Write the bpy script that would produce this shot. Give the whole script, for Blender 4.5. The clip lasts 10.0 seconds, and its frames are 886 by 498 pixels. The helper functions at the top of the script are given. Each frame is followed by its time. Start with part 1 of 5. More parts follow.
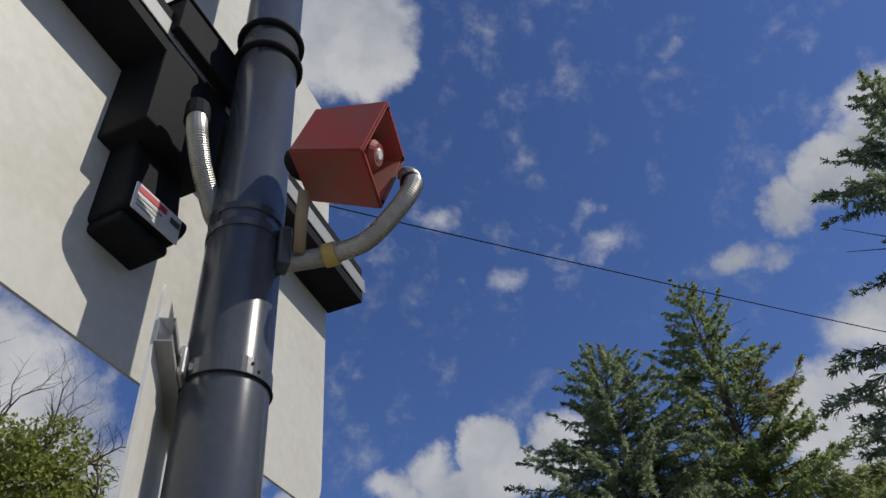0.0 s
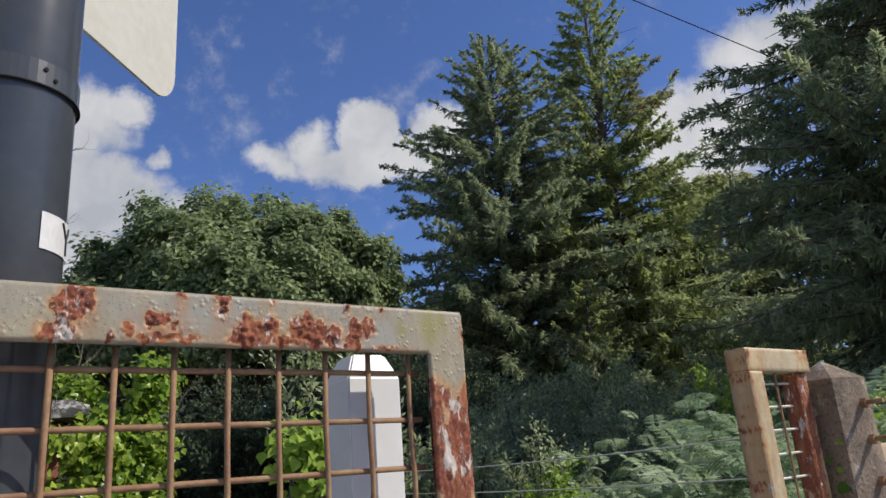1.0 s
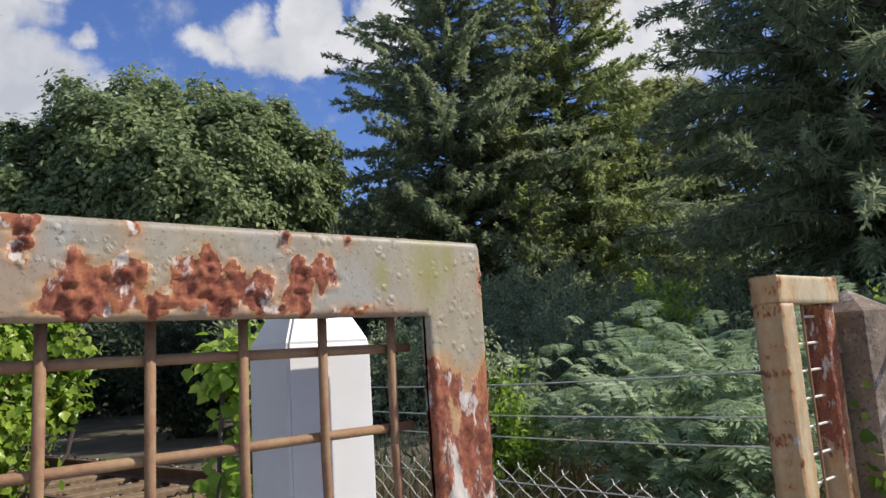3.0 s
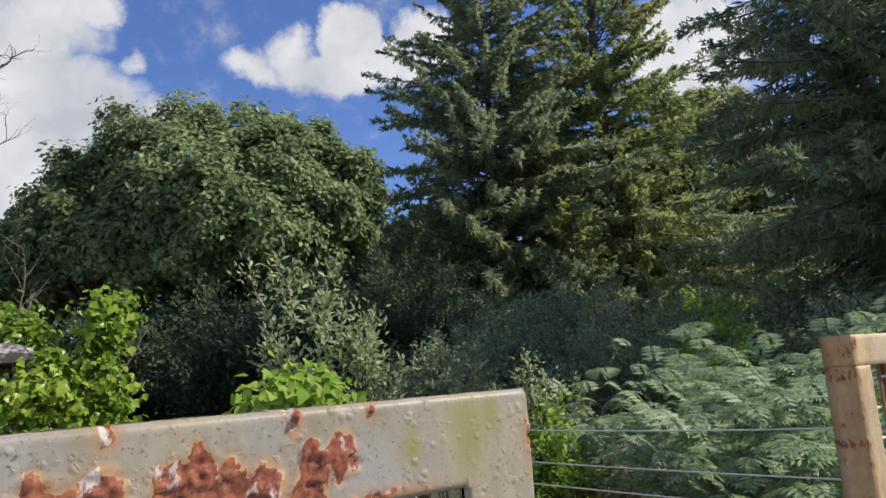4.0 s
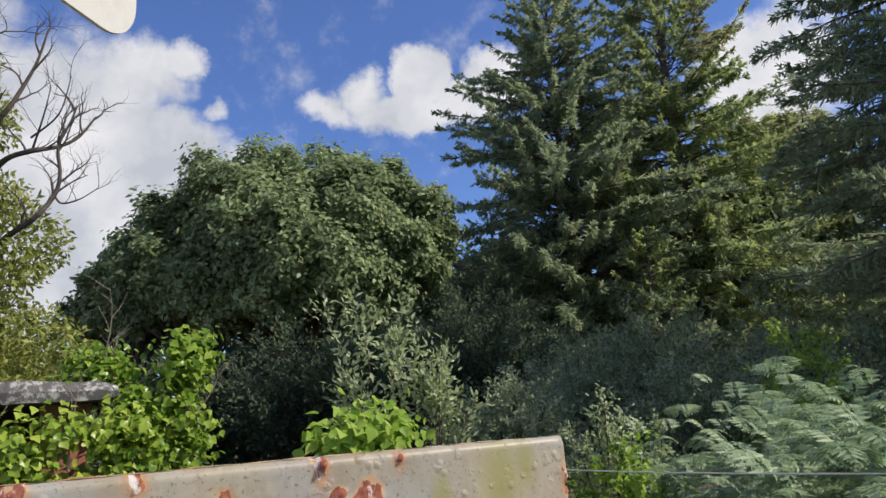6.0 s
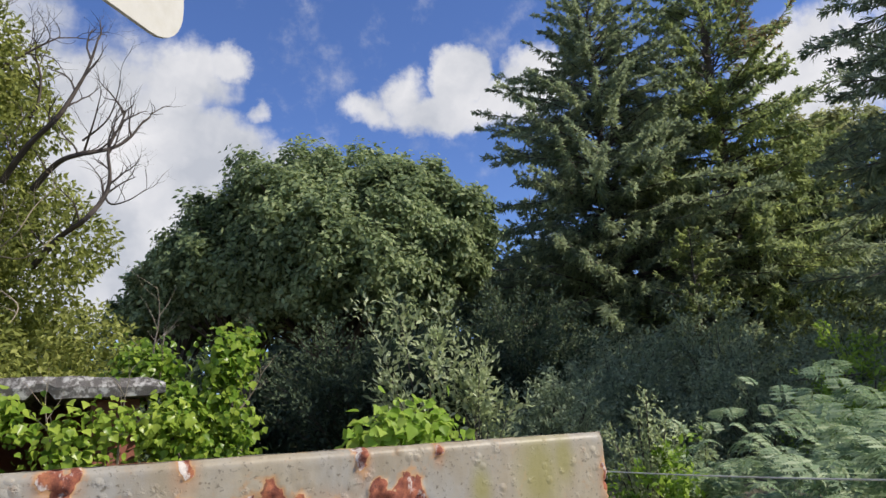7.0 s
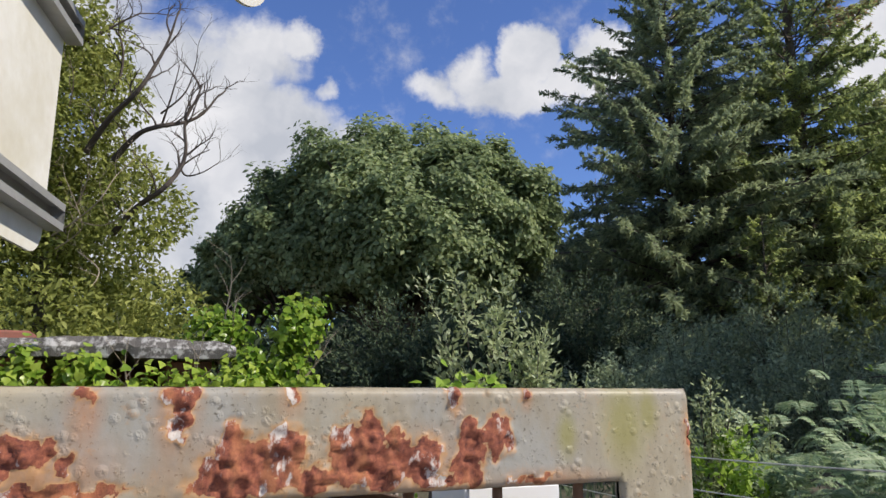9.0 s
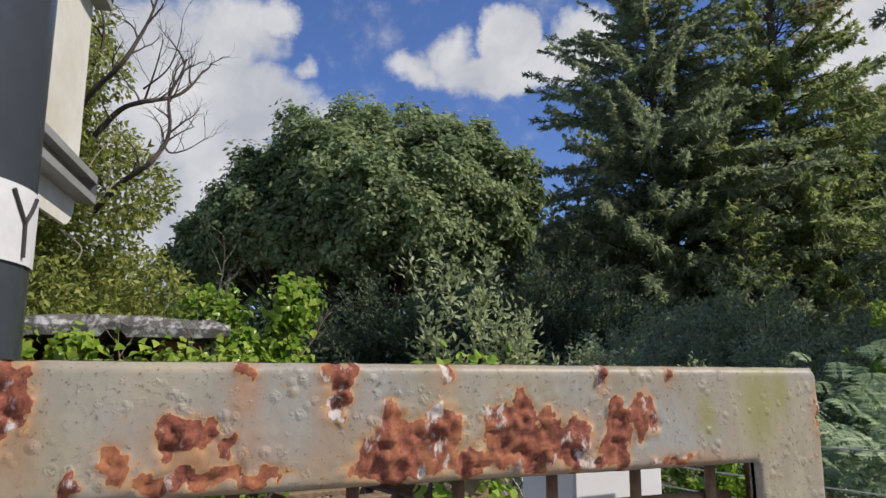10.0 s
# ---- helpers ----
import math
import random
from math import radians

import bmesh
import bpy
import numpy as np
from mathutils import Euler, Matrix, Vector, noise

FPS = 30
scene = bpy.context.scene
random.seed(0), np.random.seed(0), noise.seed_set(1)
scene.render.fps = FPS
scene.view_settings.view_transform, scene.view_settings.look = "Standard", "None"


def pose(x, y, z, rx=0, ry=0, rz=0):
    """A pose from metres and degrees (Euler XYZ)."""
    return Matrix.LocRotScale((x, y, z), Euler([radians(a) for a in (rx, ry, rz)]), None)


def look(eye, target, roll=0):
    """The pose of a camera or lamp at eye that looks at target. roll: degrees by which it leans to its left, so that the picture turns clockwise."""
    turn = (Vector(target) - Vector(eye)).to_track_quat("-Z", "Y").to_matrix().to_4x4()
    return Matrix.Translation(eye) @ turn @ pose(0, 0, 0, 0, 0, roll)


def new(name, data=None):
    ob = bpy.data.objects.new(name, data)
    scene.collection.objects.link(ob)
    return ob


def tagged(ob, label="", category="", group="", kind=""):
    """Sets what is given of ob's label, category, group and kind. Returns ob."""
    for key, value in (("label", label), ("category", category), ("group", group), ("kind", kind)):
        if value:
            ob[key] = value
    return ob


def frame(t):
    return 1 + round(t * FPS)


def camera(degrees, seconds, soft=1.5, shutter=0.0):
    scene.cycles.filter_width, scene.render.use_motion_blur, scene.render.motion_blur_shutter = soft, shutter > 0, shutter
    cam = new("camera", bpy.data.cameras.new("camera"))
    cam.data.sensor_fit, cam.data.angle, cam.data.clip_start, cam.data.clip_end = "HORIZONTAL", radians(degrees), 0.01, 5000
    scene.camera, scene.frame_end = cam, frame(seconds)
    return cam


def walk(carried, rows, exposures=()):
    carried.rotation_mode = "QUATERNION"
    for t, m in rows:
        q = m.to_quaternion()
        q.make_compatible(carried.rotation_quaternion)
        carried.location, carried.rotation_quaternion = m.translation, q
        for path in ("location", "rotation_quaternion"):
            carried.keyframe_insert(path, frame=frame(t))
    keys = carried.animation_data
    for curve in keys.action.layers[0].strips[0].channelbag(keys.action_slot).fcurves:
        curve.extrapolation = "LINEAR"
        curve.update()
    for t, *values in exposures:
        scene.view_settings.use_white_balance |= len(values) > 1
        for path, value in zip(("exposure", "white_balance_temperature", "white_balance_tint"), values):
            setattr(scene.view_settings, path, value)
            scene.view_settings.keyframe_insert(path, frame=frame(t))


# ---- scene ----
cam = camera(63.1, 10.0)
EXPOSURES = [(0, -0.62, 6500, 10), (0.5, -0.5, 6500, 10), (1.0, -0.2, 6700, 10.5), (1.6, -0.12, 6700, 11), (3.4, 0.08, 6700, 11), (8.8, 0.1, 6700, 11), (9.5, 0.02, 6700, 11), (10, -0.12, 6700, 11)]
PATH = [
    (0, (-0.503, -0.768, 0.007), (0.195, 0.538, 1.351), -6.8),
    (0.4, (-0.504, -0.737, -0.012), (0.319, 0.69, 1.121), -5.0),
    (0.5, (-0.502, -0.727, -0.023), (0.375, 0.738, 1.019), -4.5),
    (0.7, (-0.479, -0.699, -0.049), (0.499, 0.826, 0.799), -4.6),
    (1, (-0.426, -0.677, -0.104), (0.69, 0.878, 0.479), -4.4),
    (1.3, (-0.365, -0.648, -0.121), (0.825, 0.899, 0.314), -3.4),
    (1.6, (-0.322, -0.592, -0.136), (0.898, 0.942, 0.259), -3.5),
    (2, (-0.313, -0.471, -0.127), (0.957, 1.034, 0.221), -3.8),
    (3.3, (-0.249, -0.376, 0.034), (1.009, 1.152, 0.324), -4.0),
    (3.5, (-0.236, -0.369, 0.057), (0.993, 1.18, 0.363), -4.2),
    (4, (-0.228, -0.341, 0.08), (0.945, 1.241, 0.422), -4.0),
    (4.5, (-0.207, -0.325, 0.084), (0.927, 1.277, 0.466), -4.1),
    (5, (-0.189, -0.321, 0.087), (0.902, 1.303, 0.501), -4.2),
    (5.5, (-0.205, -0.347, 0.086), (0.843, 1.299, 0.523), -4.1),
    (7, (-0.211, -0.36, 0.081), (0.692, 1.365, 0.538), -3.1),
    (7.5, (-0.217, -0.36, 0.08), (0.646, 1.386, 0.536), -2.4),
    (8, (-0.233, -0.378, 0.08), (0.589, 1.388, 0.534), -1.6),
    (8.5, (-0.224, -0.365, 0.077), (0.555, 1.424, 0.512), -1.0),
    (9, (-0.23, -0.359, 0.063), (0.522, 1.449, 0.472), -0.2),
    (9.5, (-0.235, -0.328, 0.053), (0.526, 1.483, 0.431), 0.2),
    (10, (-0.297, -0.309, 0.062), (0.512, 1.485, 0.42), -0.0),
]
LIFT = Vector((0, 0, 1.33))
walk(cam, [(t, look(Vector(eye) + LIFT, Vector(target) + LIFT, roll)) for t, eye, target, roll in PATH], EXPOSURES)

Z0 = 1.33          # height of the gate's first mesh crossing over the ground
SUN_AZ, SUN_EL = 131.0, 43.0

# ---- world: blue sky with fair-weather clouds, one sun ----
def at(az, el=0.0):
    a, e = radians(az), radians(el)
    return Vector((math.sin(a) * math.cos(e), math.cos(a) * math.cos(e), math.sin(e)))


world = bpy.data.worlds.new("sky")
scene.world = world
world.use_nodes = True
wt = world.node_tree
wt.nodes.clear()


def wn(kind, **kw):
    n = wt.nodes.new(kind)
    for k, v in kw.items():
        if k == "op":
            n.operation = v
        elif k == "ins":
            for i, x in v.items():
                if hasattr(x, "is_output"):
                    wt.links.new(x, n.inputs[i])
                else:
                    n.inputs[i].default_value = x
    return n


sky = wt.nodes.new("ShaderNodeTexSky")
sky.sky_type = "NISHITA"
sky.sun_disc = False
sky.sun_elevation, sky.sun_rotation = radians(SUN_EL), radians(SUN_AZ)
sky.air_density, sky.dust_density, sky.ozone_density = 1.0, 0.3, 2.5
ray = wt.nodes.new("ShaderNodeTexCoord").outputs["Generated"]
wob = wn("ShaderNodeTexNoise", ins={"Vector": ray, "Scale": 15.0, "Detail": 6.0, "Roughness": 0.62})
wob2 = wn("ShaderNodeVectorMath", op="SUBTRACT", ins={0: wob.outputs["Color"], 1: (0.5, 0.5, 0.5)})
wob3 = wn("ShaderNodeVectorMath", op="SCALE", ins={0: wob2.outputs[0], "Scale": 0.065})
bent = wn("ShaderNodeVectorMath", op="ADD", ins={0: ray, 1: wob3.outputs[0]}).outputs[0]
# fair-weather clouds, last row unseen fill: azimuth, elevation, half width, half height in degrees, weight
CLOUDS = [(22.0, 24.1, 2.6, 1.6, 0.8), (25.2, 25.3, 2.4, 2.3, 0.95), (29.9, 26.3, 2.5, 3.2, 1.3), (28.2, 23.9, 5.0, 1.9, 1.1), (36.2, 25.8, 2.9, 2.9, 1.2), (33.2, 24.0, 3.6, 1.8, 1.0),
          (3, 20, 9, 9, 1.4), (7.5, 26, 4.5, 3.4, 1.0), (10.5, 27.2, 1.9, 1.9, 1.0), (13.3, 23.7, 1.2, 1.2, 0.75), (9, 21, 5.5, 4, 1.2), (1, 13, 13, 8, 1.3), (14.5, 20.4, 4, 1.5, 0.5), (-13, 27, 12, 10, 1.2),
          (61.3, 37.4, 2.6, 2.3, 0.95), (66, 38.2, 3.6, 3.2, 1.1), (72, 37.5, 6, 5.5, 1.2), (55.4, 35.6, 1.9, 1.3, 0.55), (58.6, 34.6, 2.0, 1.3, 0.55), (57, 22.5, 6, 5.5, 1.1), (64, 27.5, 6, 3.6, 0.9),
          (14.5, 60, 7.5, 6.5, 1.3), (22, 57, 3.4, 3.6, 1.1), (-2, 62, 9, 7, 1.1), (34.6, 39.2, 2.0, 1.4, 0.3), (40.3, 40.0, 1.9, 1.4, 0.3), (44.2, 39.7, 2.2, 1.5, 0.36), (43.6, 43.0, 1.5, 1.2, 0.33),
          (27.4, 44.6, 2.6, 1.3, 0.34), (22.2, 42.2, 2.0, 1.1, 0.28), (17.8, 39.8, 1.8, 1.5, 0.42), (58.9, 51.6, 1.0, 0.9, 0.25),
          # clouds outside the view, added as white fill for the shaded sides
          (110, 30, 24, 9, 1.1), (155, 22, 18, 9, 1.1), (190, 38, 24, 15, 1.2), (232, 26, 26, 14, 1.2), (272, 42, 24, 16, 1.2), (312, 26, 20, 13, 1.1), (340, 48, 12, 9, 1.0)]
total = None
for az, el, rx, ry, w in CLOUDS:
    c, r = at(az, el), at(az + 90)
    u = r.cross(c) * -1
    off = wn("ShaderNodeVectorMath", op="SUBTRACT", ins={0: bent, 1: c}).outputs[0]
    a = wn("ShaderNodeVectorMath", op="DOT_PRODUCT", ins={0: off, 1: r / math.sin(radians(rx))}).outputs["Value"]
    b = wn("ShaderNodeVectorMath", op="DOT_PRODUCT", ins={0: off, 1: u / math.sin(radians(ry))}).outputs["Value"]
    front = wn("ShaderNodeVectorMath", op="DOT_PRODUCT", ins={0: ray, 1: c}).outputs["Value"]
    aa = wn("ShaderNodeMath", op="MULTIPLY", ins={0: a, 1: a}).outputs[0]
    s = wn("ShaderNodeMath", op="MULTIPLY_ADD", ins={0: b, 1: b, 2: aa}).outputs[0]
    g = wn("ShaderNodeMath", op="SUBTRACT", ins={0: 1.0, 1: s}).outputs[0]
    g = wn("ShaderNodeMath", op="MAXIMUM", ins={0: g, 1: 0.0}).outputs[0]
    side = wn("ShaderNodeMath", op="GREATER_THAN", ins={0: front, 1: 0.3}).outputs[0]
    g = wn("ShaderNodeMath", op="MULTIPLY", ins={0: g, 1: side}).outputs[0]
    g = wn("ShaderNodeMath", op="MULTIPLY", ins={0: g, 1: w}).outputs[0]
    total = g if total is None else wn("ShaderNodeMath", op="MAXIMUM", ins={0: total, 1: g}).outputs[0]
puff = wn("ShaderNodeTexNoise", ins={"Vector": ray, "Scale": 16.0, "Detail": 8.0, "Roughness": 0.62}).outputs["Fac"]
soft = wn("ShaderNodeMath", op="MULTIPLY_ADD", ins={0: puff, 1: 1.5, 2: -0.76}).outputs[0]
dense = wn("ShaderNodeMath", op="ADD", ins={0: total, 1: soft}).outputs[0]
edge = wn("ShaderNodeMapRange", ins={"Value": dense, "From Min": 0.0, "From Max": 0.8})
edge.interpolation_type = "SMOOTHSTEP"
mask = wn("ShaderNodeMath", op="MULTIPLY", ins={0: edge.outputs[0], 1: 0.96}).outputs[0]
shade = wn("ShaderNodeTexNoise", ins={"Vector": bent, "Scale": 6.0, "Detail": 4.0, "Roughness": 0.55}).outputs["Fac"]
tone = wn("ShaderNodeValToRGB", ins={"Fac": shade})
tone.color_ramp.elements[0].position, tone.color_ramp.elements[0].color = 0.36, (5.0, 5.35, 6.0, 1)
tone.color_ramp.elements[1].position, tone.color_ramp.elements[1].color = 0.60, (8.1, 8.2, 8.5, 1)
both = wn("ShaderNodeMix")
both.data_type = "RGBA"
wt.links.new(mask, both.inputs["Factor"])
deep = wn("ShaderNodeMix")
deep.data_type, deep.blend_type = "RGBA", "MULTIPLY"
deep.inputs["Factor"].default_value = 1.0
wt.links.new(sky.outputs[0], deep.inputs["A"])
deep.inputs["B"].default_value = (0.84, 1.02, 1.5, 1)
wt.links.new(deep.outputs["Result"], both.inputs["A"])
wt.links.new(tone.outputs[0], both.inputs["B"])
bg = wn("ShaderNodeBackground", ins={"Color": both.outputs["Result"], "Strength": 0.1})
wt.links.new(bg.outputs[0], wn("ShaderNodeOutputWorld").inputs[0])

sun = new("sun", bpy.data.lights.new("sun", "SUN"))
sun.data.energy, sun.data.angle, sun.data.color = 5.0, radians(0.53), (1.0, 0.94, 0.84)
sun.matrix_world = look(at(SUN_AZ, SUN_EL) * 40, (0, 0, 0))


# ---- materials ----
def material(name, rough=0.6, metal=0.0):
    m = bpy.data.materials.new(name)
    m.use_nodes = True
    t = m.node_tree
    b = t.nodes["Principled BSDF"]
    b.inputs["Roughness"].default_value, b.inputs["Metallic"].default_value = rough, metal
    return m, t, b


def put(t, node, **ins):
    for k, v in ins.items():
        k = k.replace("_", " ")
        if hasattr(v, "is_output"):
            t.links.new(v, node.inputs[k])
        else:
            node.inputs[k].default_value = v
    return node


def grain(t, scale, detail=6.0, rough=0.6, stretch=(1, 1, 1), world_space=False):
    co = t.nodes.new("ShaderNodeNewGeometry").outputs["Position"] if world_space else t.nodes.new("ShaderNodeTexCoord").outputs["Object"]
    mp = put(t, t.nodes.new("ShaderNodeMapping"), Vector=co)
    mp.inputs["Scale"].default_value = stretch
    return put(t, t.nodes.new("ShaderNodeTexNoise"), Vector=mp.outputs[0], Scale=scale, Detail=detail, Roughness=rough).outputs["Fac"]


def ramp(t, fac, *stops):
    r = put(t, t.nodes.new("ShaderNodeValToRGB"), Fac=fac)
    e = r.color_ramp.elements
    while len(e) < len(stops):
        e.new(0.5)
    for k, (p, c) in zip(e, stops):
        k.position, k.color = p, (*c, 1) if len(c) == 3 else c
    return r.outputs[0]


def mix(t, fac, a, b):
    n = t.nodes.new("ShaderNodeMix")
    n.data_type = "RGBA"
    for s, v in (("Factor", fac), ("A", a), ("B", b)):
        if hasattr(v, "is_output"):
            t.links.new(v, n.inputs[s])
        else:
            n.inputs[s].default_value = v if s == "Factor" else (*v, 1)
    return n.outputs["Result"]


def bump(t, b, height, strength=0.3, distance=0.002):
    n = put(t, t.nodes.new("ShaderNodeBump"), Height=height, Strength=strength, Distance=distance)
    t.links.new(n.outputs[0], b.inputs["Normal"])


def leafy(name, dark, mid, light, through_light=0.35, rough=0.5):
    m, t, b = material(name, rough)
    rnd = t.nodes.new("ShaderNodeNewGeometry").outputs["Random Per Island"]
    patch = grain(t, 0.55, 3.0, world_space=True)
    a = t.nodes.new("ShaderNodeMath")
    a.operation = "MULTIPLY_ADD"
    put(t, a)
    t.links.new(rnd, a.inputs[0])
    a.inputs[1].default_value = 0.55
    s = t.nodes.new("ShaderNodeMath")
    s.operation = "MULTIPLY_ADD"
    t.links.new(patch, s.inputs[0])
    s.inputs[1].default_value, s.inputs[2].default_value = 1.1, -0.33
    t.links.new(s.outputs[0], a.inputs[2])
    col = ramp(t, a.outputs[0], (0.1, dark), (0.45, mid), (0.95, light))
    t.links.new(col, b.inputs["Base Color"])
    b.inputs["Specular IOR Level"].default_value = 0.22
    tr = put(t, t.nodes.new("ShaderNodeBsdfTranslucent"), Color=col)
    mx = t.nodes.new("ShaderNodeMixShader")
    mx.inputs[0].default_value = through_light
    t.links.new(b.outputs[0], mx.inputs[1])
    t.links.new(tr.outputs[0], mx.inputs[2])
    t.links.new(mx.outputs[0], t.nodes["Material Output"].inputs[0])
    return m


def rough_paint(name, base, dirt, scale=30, rough=0.55, amount=(0.45, 0.75), bumpy=0.15, metal=0.0, size=0.001):
    m, t, b = material(name, rough, metal)
    d = ramp(t, grain(t, scale * 0.25, 8, 0.65), (amount[0], (0, 0, 0)), (amount[1], (1, 1, 1)))
    fine = grain(t, scale * 4, 4)
    c = mix(t, d, base, dirt)
    c = mix(t, ramp(t, fine, (0.3, (0, 0, 0)), (0.8, (0.35, 0.35, 0.35))), c, dirt)
    t.links.new(c, b.inputs["Base Color"])
    bump(t, b, fine, bumpy, size)
    return m


def rusty(name, paint, stain, cool):
    """Old mottled paint with small blisters; where the mesh's 'rust' layer is high, flaking rust."""
    m, t, b = material(name, 0.6)

    def math_node(op, x, y, z=None):
        n = t.nodes.new("ShaderNodeMath")
        n.operation = op
        for k, v in enumerate((x, y, z)):
            if v is None:
                continue
            if hasattr(v, "is_output"):
                t.links.new(v, n.inputs[k])
            else:
                n.inputs[k].default_value = v
        return n.outputs[0]
    lay = t.nodes.new("ShaderNodeAttribute")
    lay.attribute_name = "rust"
    n1, n2 = grain(t, 300, 6, 0.7), grain(t, 95, 8, 0.78, (1, 1, 0.6))
    edge = math_node("MULTIPLY_ADD", n2, 0.75, math_node("SUBTRACT", lay.outputs["Fac"], 0.1))
    core = ramp(t, edge, (0.58, (0, 0, 0)), (0.63, (1, 1, 1)))
    halo = ramp(t, edge, (0.33, (0, 0, 0)), (0.6, (0.85, 0.85, 0.85)))
    # rust: red-brown body, dark pits, orange bloom and slips of old primer, all drawn out downwards
    body = ramp(t, n1, (0.3, (0.07, 0.024, 0.017)), (0.48, (0.20, 0.058, 0.033)), (0.68, (0.34, 0.115, 0.057)))
    pits = grain(t, 110, 5, 0.6, (1, 1, 0.6))
    body = mix(t, ramp(t, pits, (0.29, (0.9, 0.9, 0.9)), (0.37, (0, 0, 0))), body, (0.035, 0.014, 0.012))
    bloom = grain(t, 38, 6, 0.65, (1, 1, 0.3))
    body = mix(t, ramp(t, bloom, (0.5, (0, 0, 0)), (0.68, (0.8, 0.8, 0.8))), body, (0.46, 0.19, 0.075))
    slip = grain(t, 48, 7, 0.7, (1, 1, 0.4))
    body = mix(t, ramp(t, slip, (0.55, (0, 0, 0)), (0.60, (0.9, 0.9, 0.9))), body, (0.55, 0.51, 0.46))
    # paint: cool grey to cream patches, vertical dirt, fine specks
    wide = grain(t, 9, 6, 0.6)
    base = mix(t, ramp(t, wide, (0.42, (0, 0, 0)), (0.56, (1, 1, 1))), cool, paint)
    base = mix(t, ramp(t, grain(t, 30, 7, 0.7, (1, 1, 0.35)), (0.42, (0, 0, 0)), (0.66, (0.85, 0.85, 0.85))), base, stain)
    base = mix(t, ramp(t, grain(t, 520, 3, 0.6), (0.60, (0, 0, 0)), (0.70, (0.75, 0.75, 0.75))), base, tuple(0.4 * c for c in stain))
    base = mix(t, ramp(t, grain(t, 85, 6, 0.7), (0.62, (0, 0, 0)), (0.70, (0.6, 0.6, 0.6))), base, (0.36, 0.22, 0.11))
    moss = t.nodes.new("ShaderNodeAttribute")
    moss.attribute_name = "moss"
    base = mix(t, moss.outputs["Fac"], base, (0.24, 0.22, 0.06))
    drip = t.nodes.new("ShaderNodeAttribute")
    drip.attribute_name = "drip"
    wash = math_node("MULTIPLY", drip.outputs["Fac"], math_node("MULTIPLY_ADD", grain(t, 60, 6, 0.7, (1, 1, 0.25)), 1.6, -0.15))
    base = mix(t, wash, base, (0.36, 0.15, 0.05))
    c = mix(t, halo, base, (0.46, 0.24, 0.09))
    c = mix(t, core, c, body)
    t.links.new(c, b.inputs["Base Color"])
    t.links.new(mix(t, core, (0.5, 0.5, 0.5), (0.9, 0.9, 0.9)), b.inputs["Roughness"])
    dots = put(t, t.nodes.new("ShaderNodeTexVoronoi"), Vector=t.nodes.new("ShaderNodeTexCoord").outputs["Object"], Scale=170.0).outputs["Distance"]
    dome = ramp(t, dots, (0.12, (1, 1, 1)), (0.46, (0, 0, 0)))
    blister = mix(t, ramp(t, grain(t, 75, 5, 0.65), (0.5, (0, 0, 0)), (0.6, (1, 1, 1))), (0.0, 0.0, 0.0), dome)
    blister = mix(t, 0.22, blister, grain(t, 260, 5, 0.65))
    flake = mix(t, 0.5, n1, pits)
    bump(t, b, mix(t, core, blister, flake), 0.4, 0.002)
    return m


RUST = rusty("old_cream_paint_with_rust", (0.345, 0.30, 0.21), (0.24, 0.195, 0.125), (0.29, 0.275, 0.235))
RUST2 = rusty("buff_paint_with_rust", (0.54, 0.42, 0.24), (0.36, 0.25, 0.13), (0.50, 0.43, 0.29))
WIRE = rough_paint("rusty_wire", (0.22, 0.105, 0.06), (0.36, 0.25, 0.12), 60, 0.75, bumpy=0.5)
GALV = rough_paint("dull_galvanised_wire", (0.60, 0.59, 0.52), (0.42, 0.41, 0.35), 40, 0.5, metal=0.15)
STEEL = rough_paint("bright_zinc", (0.62, 0.62, 0.6), (0.4, 0.37, 0.32), 80, 0.35, metal=0.9)
POLE = rough_paint("grey_gloss_paint", (0.05, 0.057, 0.07), (0.078, 0.086, 0.098), 14, 0.24, (0.5, 0.85), 0.12)
BOARD = rough_paint("weathered_white_sheet", (0.56, 0.55, 0.50), (0.36, 0.34, 0.25), 10, 0.5, (0.5, 0.9), 0.05)
CREAM = rough_paint("yellowed_white_sheet", (0.68, 0.67, 0.62), (0.48, 0.44, 0.33), 12, 0.5, (0.5, 0.85), 0.05)
CHAN = rough_paint("grey_aluminium_channel", (0.36, 0.36, 0.35), (0.24, 0.24, 0.22), 20, 0.5, metal=0.3)
# black plastic, darkened further to carry the shade on box, clamp and channel
DARK = rough_paint("shade_black_plastic", (0.008, 0.009, 0.011), (0.018, 0.018, 0.018), 20, 0.7)
REDP = rough_paint("faded_red_plastic", (0.34, 0.035, 0.03), (0.19, 0.085, 0.055), 40, 0.5, (0.42, 0.66), 0.1)
REDDUST = rough_paint("dusty_red_plastic", (0.24, 0.07, 0.045), (0.17, 0.095, 0.06), 18, 0.6, (0.35, 0.65), 0.1)
WHITE = rough_paint("white_gloss_paint", (0.78, 0.79, 0.81), (0.62, 0.63, 0.60), 8, 0.4, (0.6, 0.95), 0.06)
LABEL = rough_paint("white_label", (0.72, 0.72, 0.72), (0.5, 0.5, 0.5), 30, 0.4)
INK = rough_paint("black_ink", (0.02, 0.02, 0.02), (0.05, 0.05, 0.05), 30, 0.5)
REDINK = rough_paint("red_ink", (0.5, 0.03, 0.05), (0.4, 0.06, 0.06), 30, 0.5)
# gloss cut as well, so sunlit fittings still read as shaded
DARK.node_tree.nodes["Principled BSDF"].inputs["Specular IOR Level"].default_value = 0.12
TAPE = rough_paint("yellow_tape", (0.50, 0.36, 0.09), (0.30, 0.22, 0.08), 40, 0.6)
